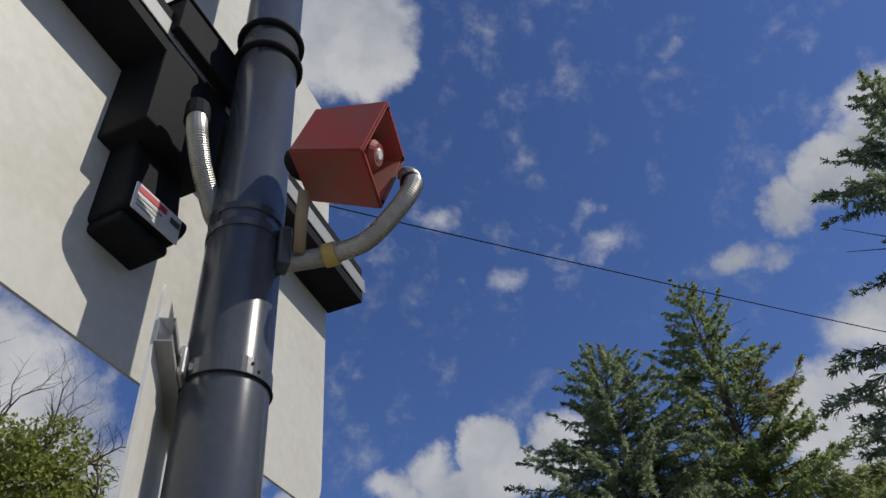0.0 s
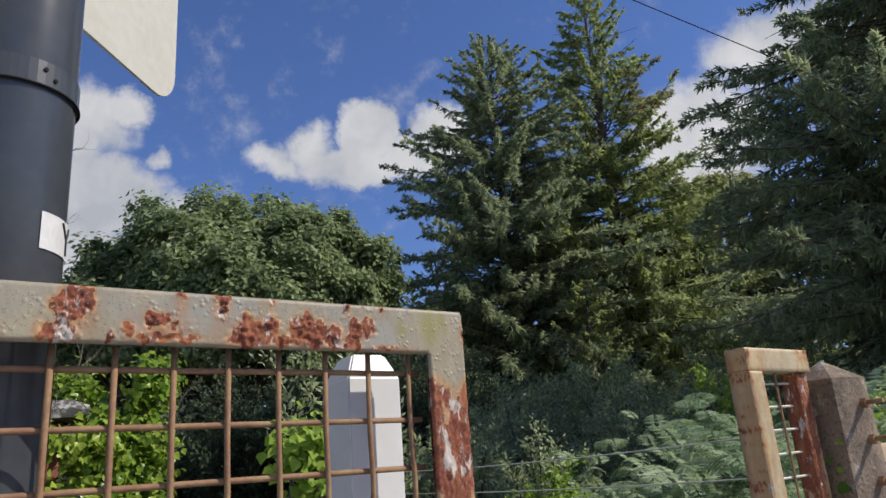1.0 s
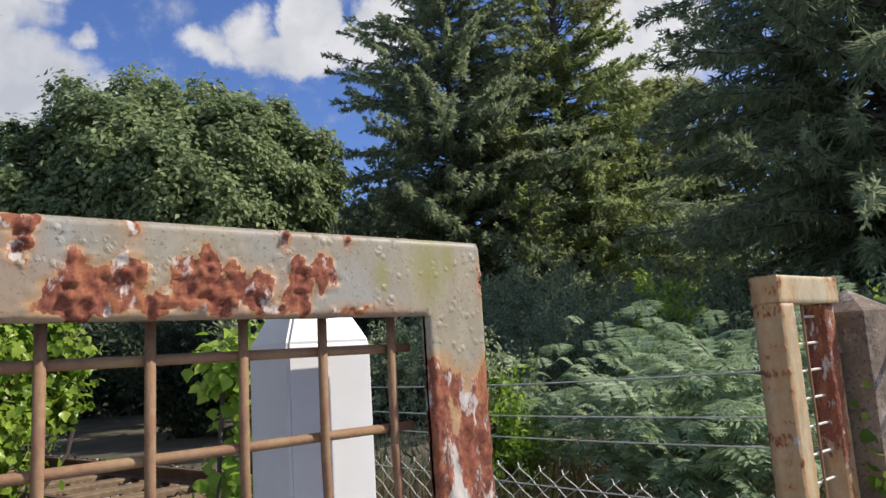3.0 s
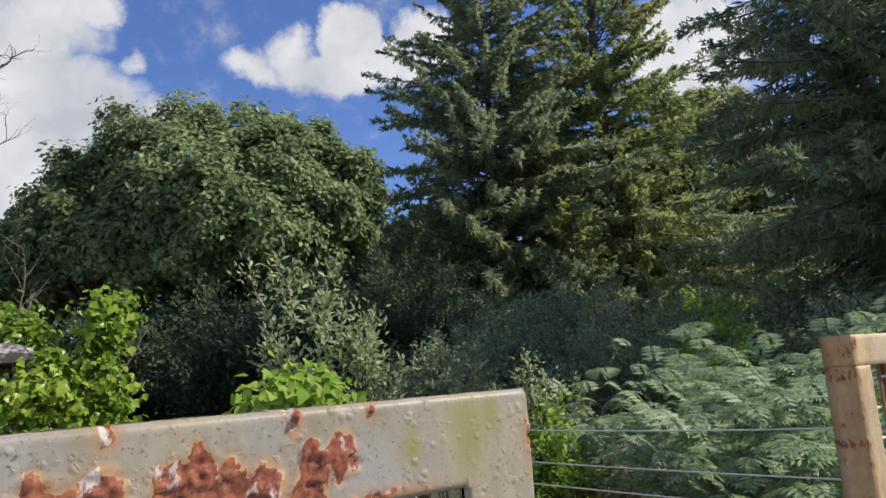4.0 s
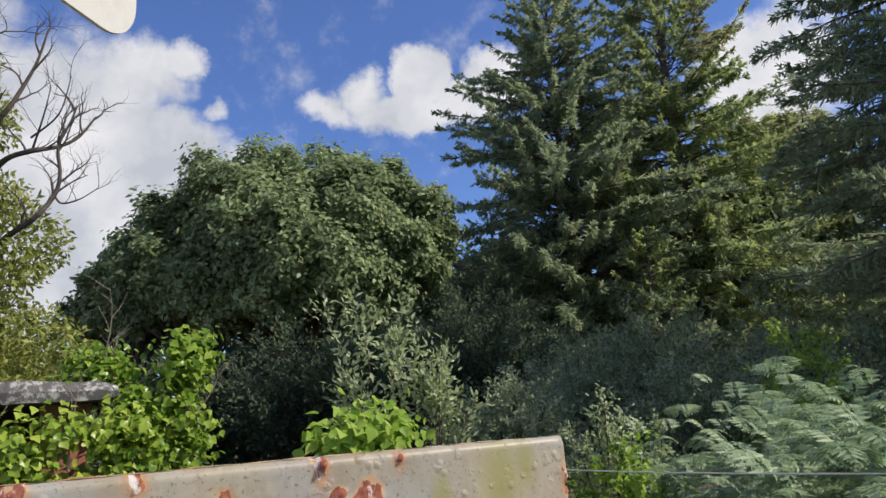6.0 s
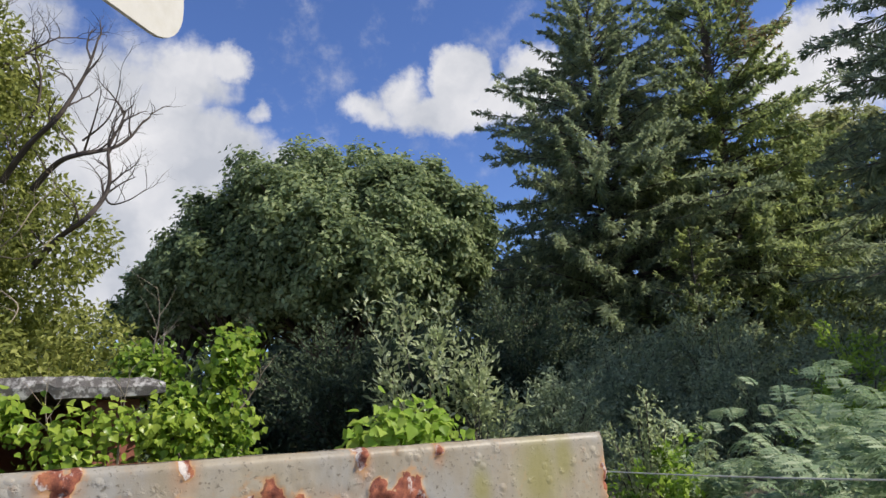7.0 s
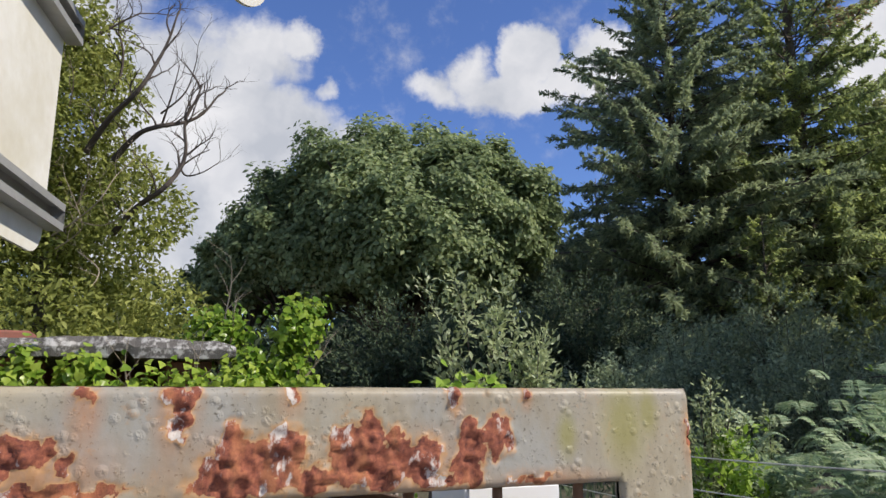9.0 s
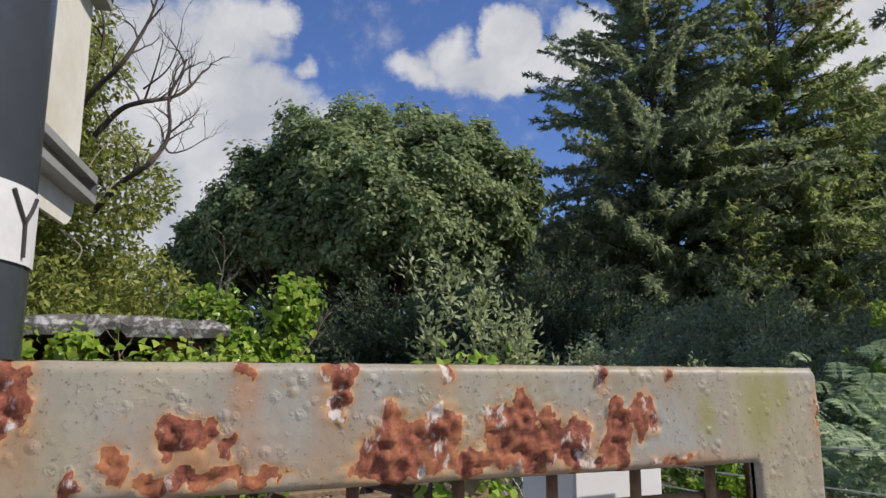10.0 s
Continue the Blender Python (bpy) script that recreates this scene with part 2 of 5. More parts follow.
BRAID = rough_paint("braided_steel", (0.42, 0.41, 0.37), (0.25, 0.23, 0.19), 60, 0.4, metal=0.75)
GREYSLEEVE = rough_paint("buff_sleeve", (0.30, 0.23, 0.14), (0.2, 0.15, 0.09), 40, 0.6)


def old_concrete():
    m, t, b = material("weathered_concrete", 0.95)
    c = ramp(t, grain(t, 7, 8, 0.7), (0.35, (0.11, 0.083, 0.065)), (0.55, (0.25, 0.19, 0.14)), (0.72, (0.37, 0.295, 0.22)))
    c = mix(t, ramp(t, grain(t, 26, 8, 0.75), (0.56, (0, 0, 0)), (0.64, (0.85, 0.85, 0.85))), c, (0.42, 0.38, 0.32))
    c = mix(t, ramp(t, grain(t, 120, 4, 0.6), (0.55, (0, 0, 0)), (0.66, (0.8, 0.8, 0.8))), c, (0.06, 0.05, 0.042))
    t.links.new(c, b.inputs["Base Color"])
    bump(t, b, mix(t, 0.5, grain(t, 120, 4, 0.6), grain(t, 30, 8, 0.75)), 0.9, 0.006)
    return m


CONC = old_concrete()
BUFF = rough_paint("buff_concrete", (0.56, 0.43, 0.30), (0.40, 0.30, 0.20), 16, 0.85, (0.4, 0.7), 0.3)
SLAB = rough_paint("lichened_concrete", (0.05, 0.042, 0.037), (0.46, 0.45, 0.43), 110, 0.9, (0.5, 0.62), 0.8, size=0.004)
TIMBER = rough_paint("oiled_sleeper_timber", (0.26, 0.18, 0.10), (0.13, 0.085, 0.05), 26, 0.8, (0.4, 0.65), 0.5)
BRICK = rough_paint("old_red_brick", (0.30, 0.11, 0.075), (0.16, 0.08, 0.06), 30, 0.9, bumpy=0.5)
BARK = rough_paint("conifer_bark", (0.085, 0.065, 0.05), (0.16, 0.14, 0.12), 8, 0.9, bumpy=0.7, size=0.01)
TWIG = rough_paint("dead_twig_bark", (0.06, 0.046, 0.037), (0.11, 0.09, 0.075), 20, 0.9)
STALK = rough_paint("pale_dead_stalk", (0.30, 0.235, 0.17), (0.42, 0.36, 0.28), 30, 0.9)
RAIL = rough_paint("rusty_rail", (0.12, 0.07, 0.045), (0.2, 0.13, 0.09), 20, 0.7, metal=0.4)
SPRUCE = leafy("spruce_needles", (0.15, 0.195, 0.13), (0.285, 0.345, 0.205), (0.47, 0.53, 0.28), 0.52, 0.75)
FIR = leafy("fir_needles", (0.15, 0.195, 0.115), (0.28, 0.345, 0.15), (0.53, 0.59, 0.21), 0.52, 0.75)
BROAD = leafy("broad_leaves", (0.12, 0.165, 0.085), (0.24, 0.31, 0.145), (0.47, 0.54, 0.27), 0.46, 0.5)
# undergrowth leaf, its colour darkened for the deep shade under the trees
SHADELEAF = leafy("shade_dark_leaves", (0.04, 0.063, 0.042), (0.08, 0.115, 0.067), (0.165, 0.215, 0.11), 0.4, 0.7)
SILVER = leafy("pale_willow_leaves", (0.20, 0.25, 0.12), (0.38, 0.45, 0.22), (0.62, 0.67, 0.45), 0.42, 0.4)
# lighter copy of the undergrowth leaf, for shrubs that catch more light
UNDER = leafy("lit_grey_green_leaves", (0.14, 0.19, 0.12), (0.27, 0.335, 0.205), (0.46, 0.53, 0.32), 0.45, 0.5)
IVY = leafy("ivy_leaves", (0.04, 0.09, 0.012), (0.14, 0.25, 0.026), (0.40, 0.50, 0.08), 0.42, 0.28)
LIME = leafy("young_green_leaves", (0.08, 0.16, 0.02), (0.25, 0.40, 0.05), (0.44, 0.56, 0.12), 0.5, 0.45)
FERN = leafy("bracken_fronds", (0.13, 0.21, 0.115), (0.31, 0.42, 0.24), (0.64, 0.70, 0.46), 0.45, 0.5)
OLIVE = leafy("olive_ivy_foliage", (0.11, 0.13, 0.03), (0.24, 0.275, 0.065), (0.46, 0.48, 0.15), 0.48, 0.6)
PALEOLIVE = leafy("hazy_olive_leaves", (0.22, 0.24, 0.10), (0.36, 0.38, 0.17), (0.55, 0.55, 0.28), 0.5, 0.6)
BROWN = leafy("browned_needles", (0.20, 0.13, 0.07), (0.34, 0.23, 0.13), (0.46, 0.34, 0.20), 0.45, 0.8)
STRAW = leafy("dry_grass", (0.14, 0.11, 0.06), (0.25, 0.19, 0.10), (0.36, 0.30, 0.18), 0.3, 0.7)


# ---- mesh helpers ----
def part(name, bm, mat, parent=None, label="", smooth=False):
    me = bpy.data.meshes.new(name)
    bm.normal_update()
    bm.to_mesh(me)
    bm.free()
    me.materials.append(mat)
    if smooth:
        me.shade_smooth()
    ob = new(name, me)
    if parent is not None:
        ob.parent = parent
    if label:
        ob["label"] = label
    return ob


def empty(name, place, label, category, group=""):
    e = new(name)
    e.empty_display_size = 0.05
    e.matrix_world = pose(*place) if len(place) > 2 else pose(*place, 0)
    return tagged(e, label, category, group)


def block(x0, x1, y0, y1, z0, z1, bevel=0.0, seg=2, m=None):
    bm = bmesh.new()
    bmesh.ops.create_cube(bm, size=1)
    for v in bm.verts:
        v.co = Vector(((x0 + x1) / 2 + v.co.x * (x1 - x0), (y0 + y1) / 2 + v.co.y * (y1 - y0), (z0 + z1) / 2 + v.co.z * (z1 - z0)))
    if bevel:
        bmesh.ops.bevel(bm, geom=bm.edges[:], offset=bevel, segments=seg, affect="EDGES", profile=0.5)
    if m is not None:
        bmesh.ops.transform(bm, matrix=m, verts=bm.verts[:])
    return bm


def tube(points, radius, sides=8, radii=None, closed=False, bm=None, caps=True):
    bm = bm or bmesh.new()
    pts = [Vector(p) for p in points]
    rings = []
    side = None
    for i, p in enumerate(pts):
        d = (pts[min(i + 1, len(pts) - 1)] - pts[max(i - 1, 0)])
        if closed:
            d = pts[(i + 1) % len(pts)] - pts[i - 1]
        d.normalize()
        if side is None:
            side = d.orthogonal().normalized()
        side = (side - d * side.dot(d)).normalized()
        up = d.cross(side)
        r = radii[i] if radii else radius
        rings.append([bm.verts.new(p + (side * math.cos(a) + up * math.sin(a)) * r) for a in (2 * math.pi * k / sides for k in range(sides))])
    n = len(rings)
    for i in range(n if closed else n - 1):
        a, b = rings[i], rings[(i + 1) % n]
        for k in range(sides):
            bm.faces.new((a[k], a[(k + 1) % sides], b[(k + 1) % sides], b[k]))
    if caps and not closed:
        bm.faces.new(rings[0][::-1])
        bm.faces.new(rings[-1])
    return bm


def smooth_line(points, n=8):
    pts = [Vector(p) for p in points]
    out = []
    for i in range(len(pts) - 1):
        a, b, c, d = pts[max(i - 1, 0)], pts[i], pts[i + 1], pts[min(i + 2, len(pts) - 1)]
        for k in range(n):
            t = k / n
            out.append(0.5 * ((2 * b) + (c - a) * t + (2 * a - 5 * b + 4 * c - d) * t * t + (3 * b - a - 3 * c + d) * t ** 3))
    return out + [pts[-1]]


def raw_mesh(name, verts, faces_flat, per_face, mat, parent=None, kind="", label="", category=""):
    """A mesh from arrays, every face with the same number of corners."""
    me = bpy.data.meshes.new(name)
    nf = len(faces_flat) // per_face
    me.vertices.add(len(verts))
    me.vertices.foreach_set("co", np.ascontiguousarray(verts, dtype=np.float32).ravel())
    me.loops.add(len(faces_flat))
    me.loops.foreach_set("vertex_index", np.ascontiguousarray(faces_flat, dtype=np.int32))
    me.polygons.add(nf)
    me.polygons.foreach_set("loop_start", np.arange(0, nf * per_face, per_face, dtype=np.int32))
    me.update(calc_edges=True)
    me.materials.append(mat)
    ob = new(name, me)
    if parent is not None:
        ob.parent = parent
    return tagged(ob, label, category, kind=kind)


def unit(v):
    return v / np.maximum(np.linalg.norm(v, axis=-1, keepdims=True), 1e-9)


def leaf_arrays(pos, along, normal, length, width, fold=0.25):
    """Folded four-cornered leaves: two triangles along the mid-rib."""
    along = unit(along)
    side = unit(np.cross(along, normal))
    nor = np.cross(side, along)
    length, width = np.broadcast_to(length, len(pos))[:, None], np.broadcast_to(width, len(pos))[:, None]
    base, tip = pos, pos + along * length
    mid = pos + along * length * 0.45
    left, right = mid + side * width / 2 + nor * width * fold, mid - side * width / 2 + nor * width * fold
    v = np.stack([base, left, tip, right], 1).reshape(-1, 3)
    k = np.arange(len(pos))[:, None] * 4
    f = np.concatenate([k, k + 1, k + 2, k, k + 2, k + 3], 1).ravel()
    return v, f


def leaves(name, pos, along, normal, length, width, mat, parent=None, fold=0.25, **tags):
    v, f = leaf_arrays(pos, along, normal, length, width, fold)
    return raw_mesh(name, v, f, 3, mat, parent, **tags)


rng = np.random.default_rng(7)


def crown_points(blobs, count, depth=0.45):
    """Points in the outer shell of many round clumps."""
    blobs = np.array(blobs, float)
    w = blobs[:, 3] ** 2
    pick = rng.choice(len(blobs), count, p=w / w.sum())
    d = unit(rng.normal(size=(count, 3)))
    r = blobs[pick, 3:4] * (1 - depth * rng.random((count, 1)) ** 1.5)
    p = blobs[pick, :3] + d * r * np.array([1, 1, 0.85])
    inside = np.zeros(count, bool)
    for b in blobs:
        inside |= ((p - b[:3]) ** 2).sum(1) < (b[3] * 0.5) ** 2
    return p[~inside], d[~inside]


def leafy_crown(name, blobs, count, size, mat, parent=None, slim=0.55, droop=0.3, **tags):
    p, d = crown_points(blobs, count)
    along = d * 0.6 + rng.normal(size=p.shape) * 0.7 + np.array([0, 0, -droop])
    nor = d * 0.9 + np.array([0, 0, 0.6]) + rng.normal(size=p.shape) * 0.4
    ln = size * (0.6 + 0.8 * rng.random(len(p)))
    return leaves(name, p, along, nor, ln, ln * slim, mat, parent, **tags)


def polar(az, dist, z=0.0):
    """A place at that bearing and distance from the gate."""
    return (-0.25 + dist * math.sin(radians(az)), -0.4 + dist * math.cos(radians(az)), z)


def up_to(el, dist):
    return 1.37 + dist * math.tan(radians(el))


def spray_foliage(name, base, way, length, per, leaf, mat, parent=None, slim=0.5, droop=0.35, out=None, **tags):
    """Leafy shoots: leaves set along many arching twigs."""
    n = len(base)
    way = unit(np.asarray(way, float))
    length = np.broadcast_to(length, n)
    u = np.tile(np.linspace(0.12, 1.0, per), (n, 1)) + rng.normal(size=(n, per)) * 0.03
    p = base[:, None, :] + way[:, None, :] * (u * length[:, None])[..., None]
    p[..., 2] -= droop * length[:, None] * u ** 2
    p = (p + rng.normal(size=p.shape) * leaf * 0.35).reshape(-1, 3)
    w = np.repeat(way, per, 0)
    al = w * 0.55 + rng.normal(size=p.shape) * 0.75 + np.array([0, 0, -0.2])
    nor = np.array([0, 0, 0.6]) + rng.normal(size=p.shape) * 0.4 + (0 if out is None else np.repeat(out, per, 0) * 0.7)
    ln = leaf * (0.55 + 0.8 * rng.random(len(p))) * (1.15 - 0.4 * u.reshape(-1))
    return leaves(name, p, al, nor, ln, ln * slim, mat, parent, **tags)


# ---- ground and railway ----
def ground_height(x, y):
    bank = max(0.0, min(1.0, (x - 2.2 - 0.05 * max(y, 0)) / 6.0)) * max(0.0, min(1.0, (12 - abs(y - 2)) / 6))
    return 0.35 * bank + 0.04 * noise.noise(Vector((x * 0.7, y * 0.7, 0)))


def ground():
    bm = bmesh.new()
    xs = [-900, -300, -100, -40] + [-20 + i for i in range(0, 61)] + [70, 150, 400, 900]
    ys = [-900, -300, -100, -40] + [-15 + i for i in range(0, 61)] + [70, 150, 400, 900]
    grid = [[bm.verts.new((x, y, ground_height(x, y) if abs(x) < 45 and abs(y) < 50 else 0)) for x in xs] for y in ys]
    for j in range(len(ys) - 1):
        for i in range(len(xs) - 1):
            bm.faces.new((grid[j][i], grid[j][i + 1], grid[j + 1][i + 1], grid[j + 1][i]))
    m, t, b = material("rough_ground", 0.95)
    big, fine = grain(t, 0.6, 6, world_space=True), grain(t, 30, 6, 0.7, world_space=True)
    c = ramp(t, big, (0.35, (0.06, 0.075, 0.03)), (0.55, (0.13, 0.11, 0.07)), (0.7, (0.2, 0.165, 0.11)))
    c = mix(t, ramp(t, fine, (0.4, (0, 0, 0)), (0.7, (0.7, 0.7, 0.7))), c, (0.06, 0.05, 0.035))
    t.links.new(c, b.inputs["Base Color"])
    bump(t, b, fine, 0.8, 0.02)
    tagged(part("ground", bm, m), "rough earth, grass and gravel ground", "ground", kind="structure")


ground()


# unseen pale gravel, added to bounce sunlight onto gate, post and pole
def bounce_ground():
    bm = bmesh.new()
    xs = [-7 + 0.5 * i for i in range(29)]
    rows = []
    for y, z in ((0.16, 0.0), (0.1, 0.05), (-3.5, 0.075), (-7.0, 0.055), (-7.1, 0.0)):
        rows.append([bm.verts.new((x, y + 0.05 * noise.noise(Vector((x * 1.3, y, 0))), z)) for x in xs])
    for a, b in zip(rows, rows[1:]):
        for i in range(len(xs) - 1):
            bm.faces.new((a[i + 1], a[i], b[i], b[i + 1]))
    m, t, b = material("pale_bounce_gravel", 0.95)
    c = ramp(t, grain(t, 60, 5, 0.7, world_space=True), (0.3, (0.26, 0.26, 0.26)), (0.6, (0.40, 0.40, 0.40)), (0.8, (0.5, 0.5, 0.49)))
    c = mix(t, ramp(t, grain(t, 1.2, 5, world_space=True), (0.45, (0, 0, 0)), (0.7, (0.6, 0.6, 0.6))), c, (0.25, 0.24, 0.22))
    t.links.new(c, b.inputs["Base Color"])
    bump(t, b, grain(t, 60, 5, 0.7, world_space=True), 0.8, 0.01)
    tagged(part("bounce_ground", bm, m), "unseen pale ground added to bounce light before the gate", "path", kind="structure")


bounce_ground()

TRACK = pose(1.75, 9.0, 0, 0, 0, 11)      # the line runs away under the trees


def railway():
    e = new("railway_track")
    e.matrix_world = TRACK
    tagged(e, "single railway line on brown ballast", "railway track", kind="structure")
    bm = bmesh.new()
    prof = [(-0.07, 0), (-0.07, 0.012), (-0.012, 0.03), (-0.012, 0.11), (-0.035, 0.12), (-0.035, 0.155), (0.035, 0.155), (0.035, 0.12), (0.012, 0.11), (0.012, 0.03), (0.07, 0.012), (0.07, 0)]
    a = [bm.verts.new((x, -8, z)) for x, z in prof]
    b = [bm.verts.new((x, 40, z)) for x, z in prof]
    for i in range(len(prof)):
        k = (i + 1) % len(prof)
        bm.faces.new((a[i], a[k], b[k], b[i]))
    bm.faces.new(a[::-1])
    bm.faces.new(b)
    r = part("rail", bm, RAIL, e)
    r.location = (0.7525, 0, 0.12)
    r2 = new("rail", r.data)
    r2.parent, r2.location = e, (-0.7525, 0, 0.12)
    s = part("sleeper", block(-1.25, 1.25, -0.125, 0.125, 0, 0.13, 0.012, 1), TIMBER, e)
    for i in range(40):
        o = s if i == 0 else new("sleeper", s.data)
        o.parent, o.location = e, (0, -7 + i * 0.7, 0.0)
    n = 12000
    x, y = rng.uniform(-1.9, 1.9, n), rng.uniform(-8, 18, n)
    p = np.stack([x, y, 0.03 + 0.05 * rng.random(n) * (np.abs(x) < 1.6)], 1)
    d, q = rng.normal(size=(n, 3)), rng.normal(size=(n, 3))
    s = rng.uniform(0.02, 0.055, n)[:, None]
    a, b = unit(d) * s, unit(np.cross(d, q)) * s
    c = unit(np.cross(a, b)) * s
    v = np.stack([p + a, p + b, p - a, p - b, p + c], 1).reshape(-1, 3)
    k = np.arange(n)[:, None] * 5
    f = np.concatenate([k, k + 1, k + 4, k + 1, k + 2, k + 4, k + 2, k + 3, k + 4, k + 3, k, k + 4], 1).ravel()
    m, t, bs = material("brown_ballast", 0.9)
    rnd = t.nodes.new("ShaderNodeNewGeometry").outputs["Random Per Island"]
    t.links.new(ramp(t, rnd, (0.1, (0.08, 0.055, 0.04)), (0.6, (0.2, 0.14, 0.1)), (0.95, (0.33, 0.27, 0.22))), bs.inputs["Base Color"])
    raw_mesh("ballast", v, f, 3, m, e, kind="stuff")


railway()

# ---- the rusty gate ----
GX0, GX1, GZ0, GZT = -0.98, 0.067, 0.12, Z0 + 0.069
# rust patches on the top rail: x, height, half width, half height
PATCHES = [(-0.075, 0.033, 0.0073, 0.0102), (-0.074, 0.048, 0.0031, 0.0044), (-0.058, 0.045, 0.0058, 0.0087), (-0.067, 0.045, 0.0044, 0.0028), (-0.081, 0.064, 0.0038, 0.0053), (-0.041, 0.066, 0.0026, 0.0026), (-0.098, 0.033, 0.0069, 0.01),
           (-0.113, 0.042, 0.0038, 0.0066), (-0.127, 0.044, 0.0061, 0.0117), (-0.138, 0.039, 0.006, 0.0108), (-0.122, 0.029, 0.0236, 0.0049), (-0.113, 0.032, 0.0095, 0.0065), (-0.153, 0.026, 0.0095, 0.0055), (-0.164, 0.038, 0.0056, 0.0098),
           (-0.04, 0.023, 0.0113, 0.0017), (-0.087, 0.022, 0.005, 0.0024), (-0.164, 0.066, 0.0035, 0.0038), (0.065, 0.043, 0.0028, 0.0072), (-0.189, 0.042, 0.0059, 0.009), (-0.19, 0.033, 0.0098, 0.0083), (-0.177, 0.033, 0.0061, 0.0096),
           (-0.168, 0.043, 0.0035, 0.0074), (-0.185, 0.025, 0.0187, 0.0041), (-0.213, 0.065, 0.0077, 0.0038), (-0.212, 0.056, 0.0035, 0.0082), (-0.25, 0.065, 0.0039, 0.0028), (-0.272, 0.041, 0.0078, 0.0053), (-0.264, 0.044, 0.0042, 0.0032),
           (-0.256, 0.036, 0.0032, 0.0043), (-0.257, 0.026, 0.022, 0.003), (-0.277, 0.025, 0.0091, 0.0036), (-0.294, 0.031, 0.0038, 0.0063), (-0.308, 0.025, 0.0035, 0.0029), (-0.33, 0.059, 0.0066, 0.0089), (-0.33, 0.047, 0.0026, 0.0068),
           (-0.342, 0.052, 0.01, 0.014), (-0.35, 0.028, 0.012, 0.008), (-0.45, 0.03, 0.03, 0.012), (-0.52, 0.06, 0.012, 0.01), (-0.6, 0.03, 0.04, 0.014), (-0.72, 0.04, 0.03, 0.02)]
STAINS = [(0.036, 0.056, 0.006, 0.012), (-0.017, 0.045, 0.005, 0.010), (0.02, 0.05, 0.012, 0.02)]


# soft brown washes running down from the rail's top edge
DRIPS = [(-0.25, 0.058, 0.006, 0.016), (-0.213, 0.056, 0.008, 0.018), (-0.164, 0.063, 0.005, 0.009), (-0.331, 0.045, 0.01, 0.022), (-0.081, 0.061, 0.004, 0.010), (-0.041, 0.064, 0.003, 0.006), (-0.294, 0.033, 0.006, 0.010),
         (-0.185, 0.03, 0.03, 0.016), (-0.11, 0.032, 0.035, 0.014), (-0.265, 0.033, 0.028, 0.014), (0.064, 0.04, 0.004, 0.014), (-0.45, 0.045, 0.02, 0.02), (-0.6, 0.045, 0.03, 0.02), (-0.03, 0.022, 0.03, 0.005)]


def patchwork(x, z, spots):
    return max(max(0.0, 1.3 - math.hypot((x - a) / rx, (z - b) / rz) * 0.8) for a, b, rx, rz in spots)


def rail_rust(p):
    x, z = p.x, p.z - Z0
    if x > GX1 - 0.0502 and z < 0.022:
        return 0.0
    w = 0.0045 * noise.noise(Vector((x * 110, z * 90, 3.1))) + 0.0032 * noise.noise(Vector((x * 330, z * 330, 1.1)))
    w2 = 0.005 * noise.noise(Vector((x * 160, z * 60, 9.7))) + 0.002 * 1.6 * noise.noise(Vector((x * 350, z * 350, 6.2)))
    return min(1.0, patchwork(x + w, z + w2, PATCHES))


def stile_rust(p):
    x, z = p.x, p.z - Z0
    n = noise.noise(Vector((x * 50, z * 16, 1.3))) * 0.4 + noise.noise(Vector((x * 130, z * 50, 5.3))) * 0.25
    start = max(0.0, min(1.0, (-0.0 - z + 0.012 * n) / 0.02))
    return max(0.0, min(1.0, start * (0.5 + 1.0 * n)))


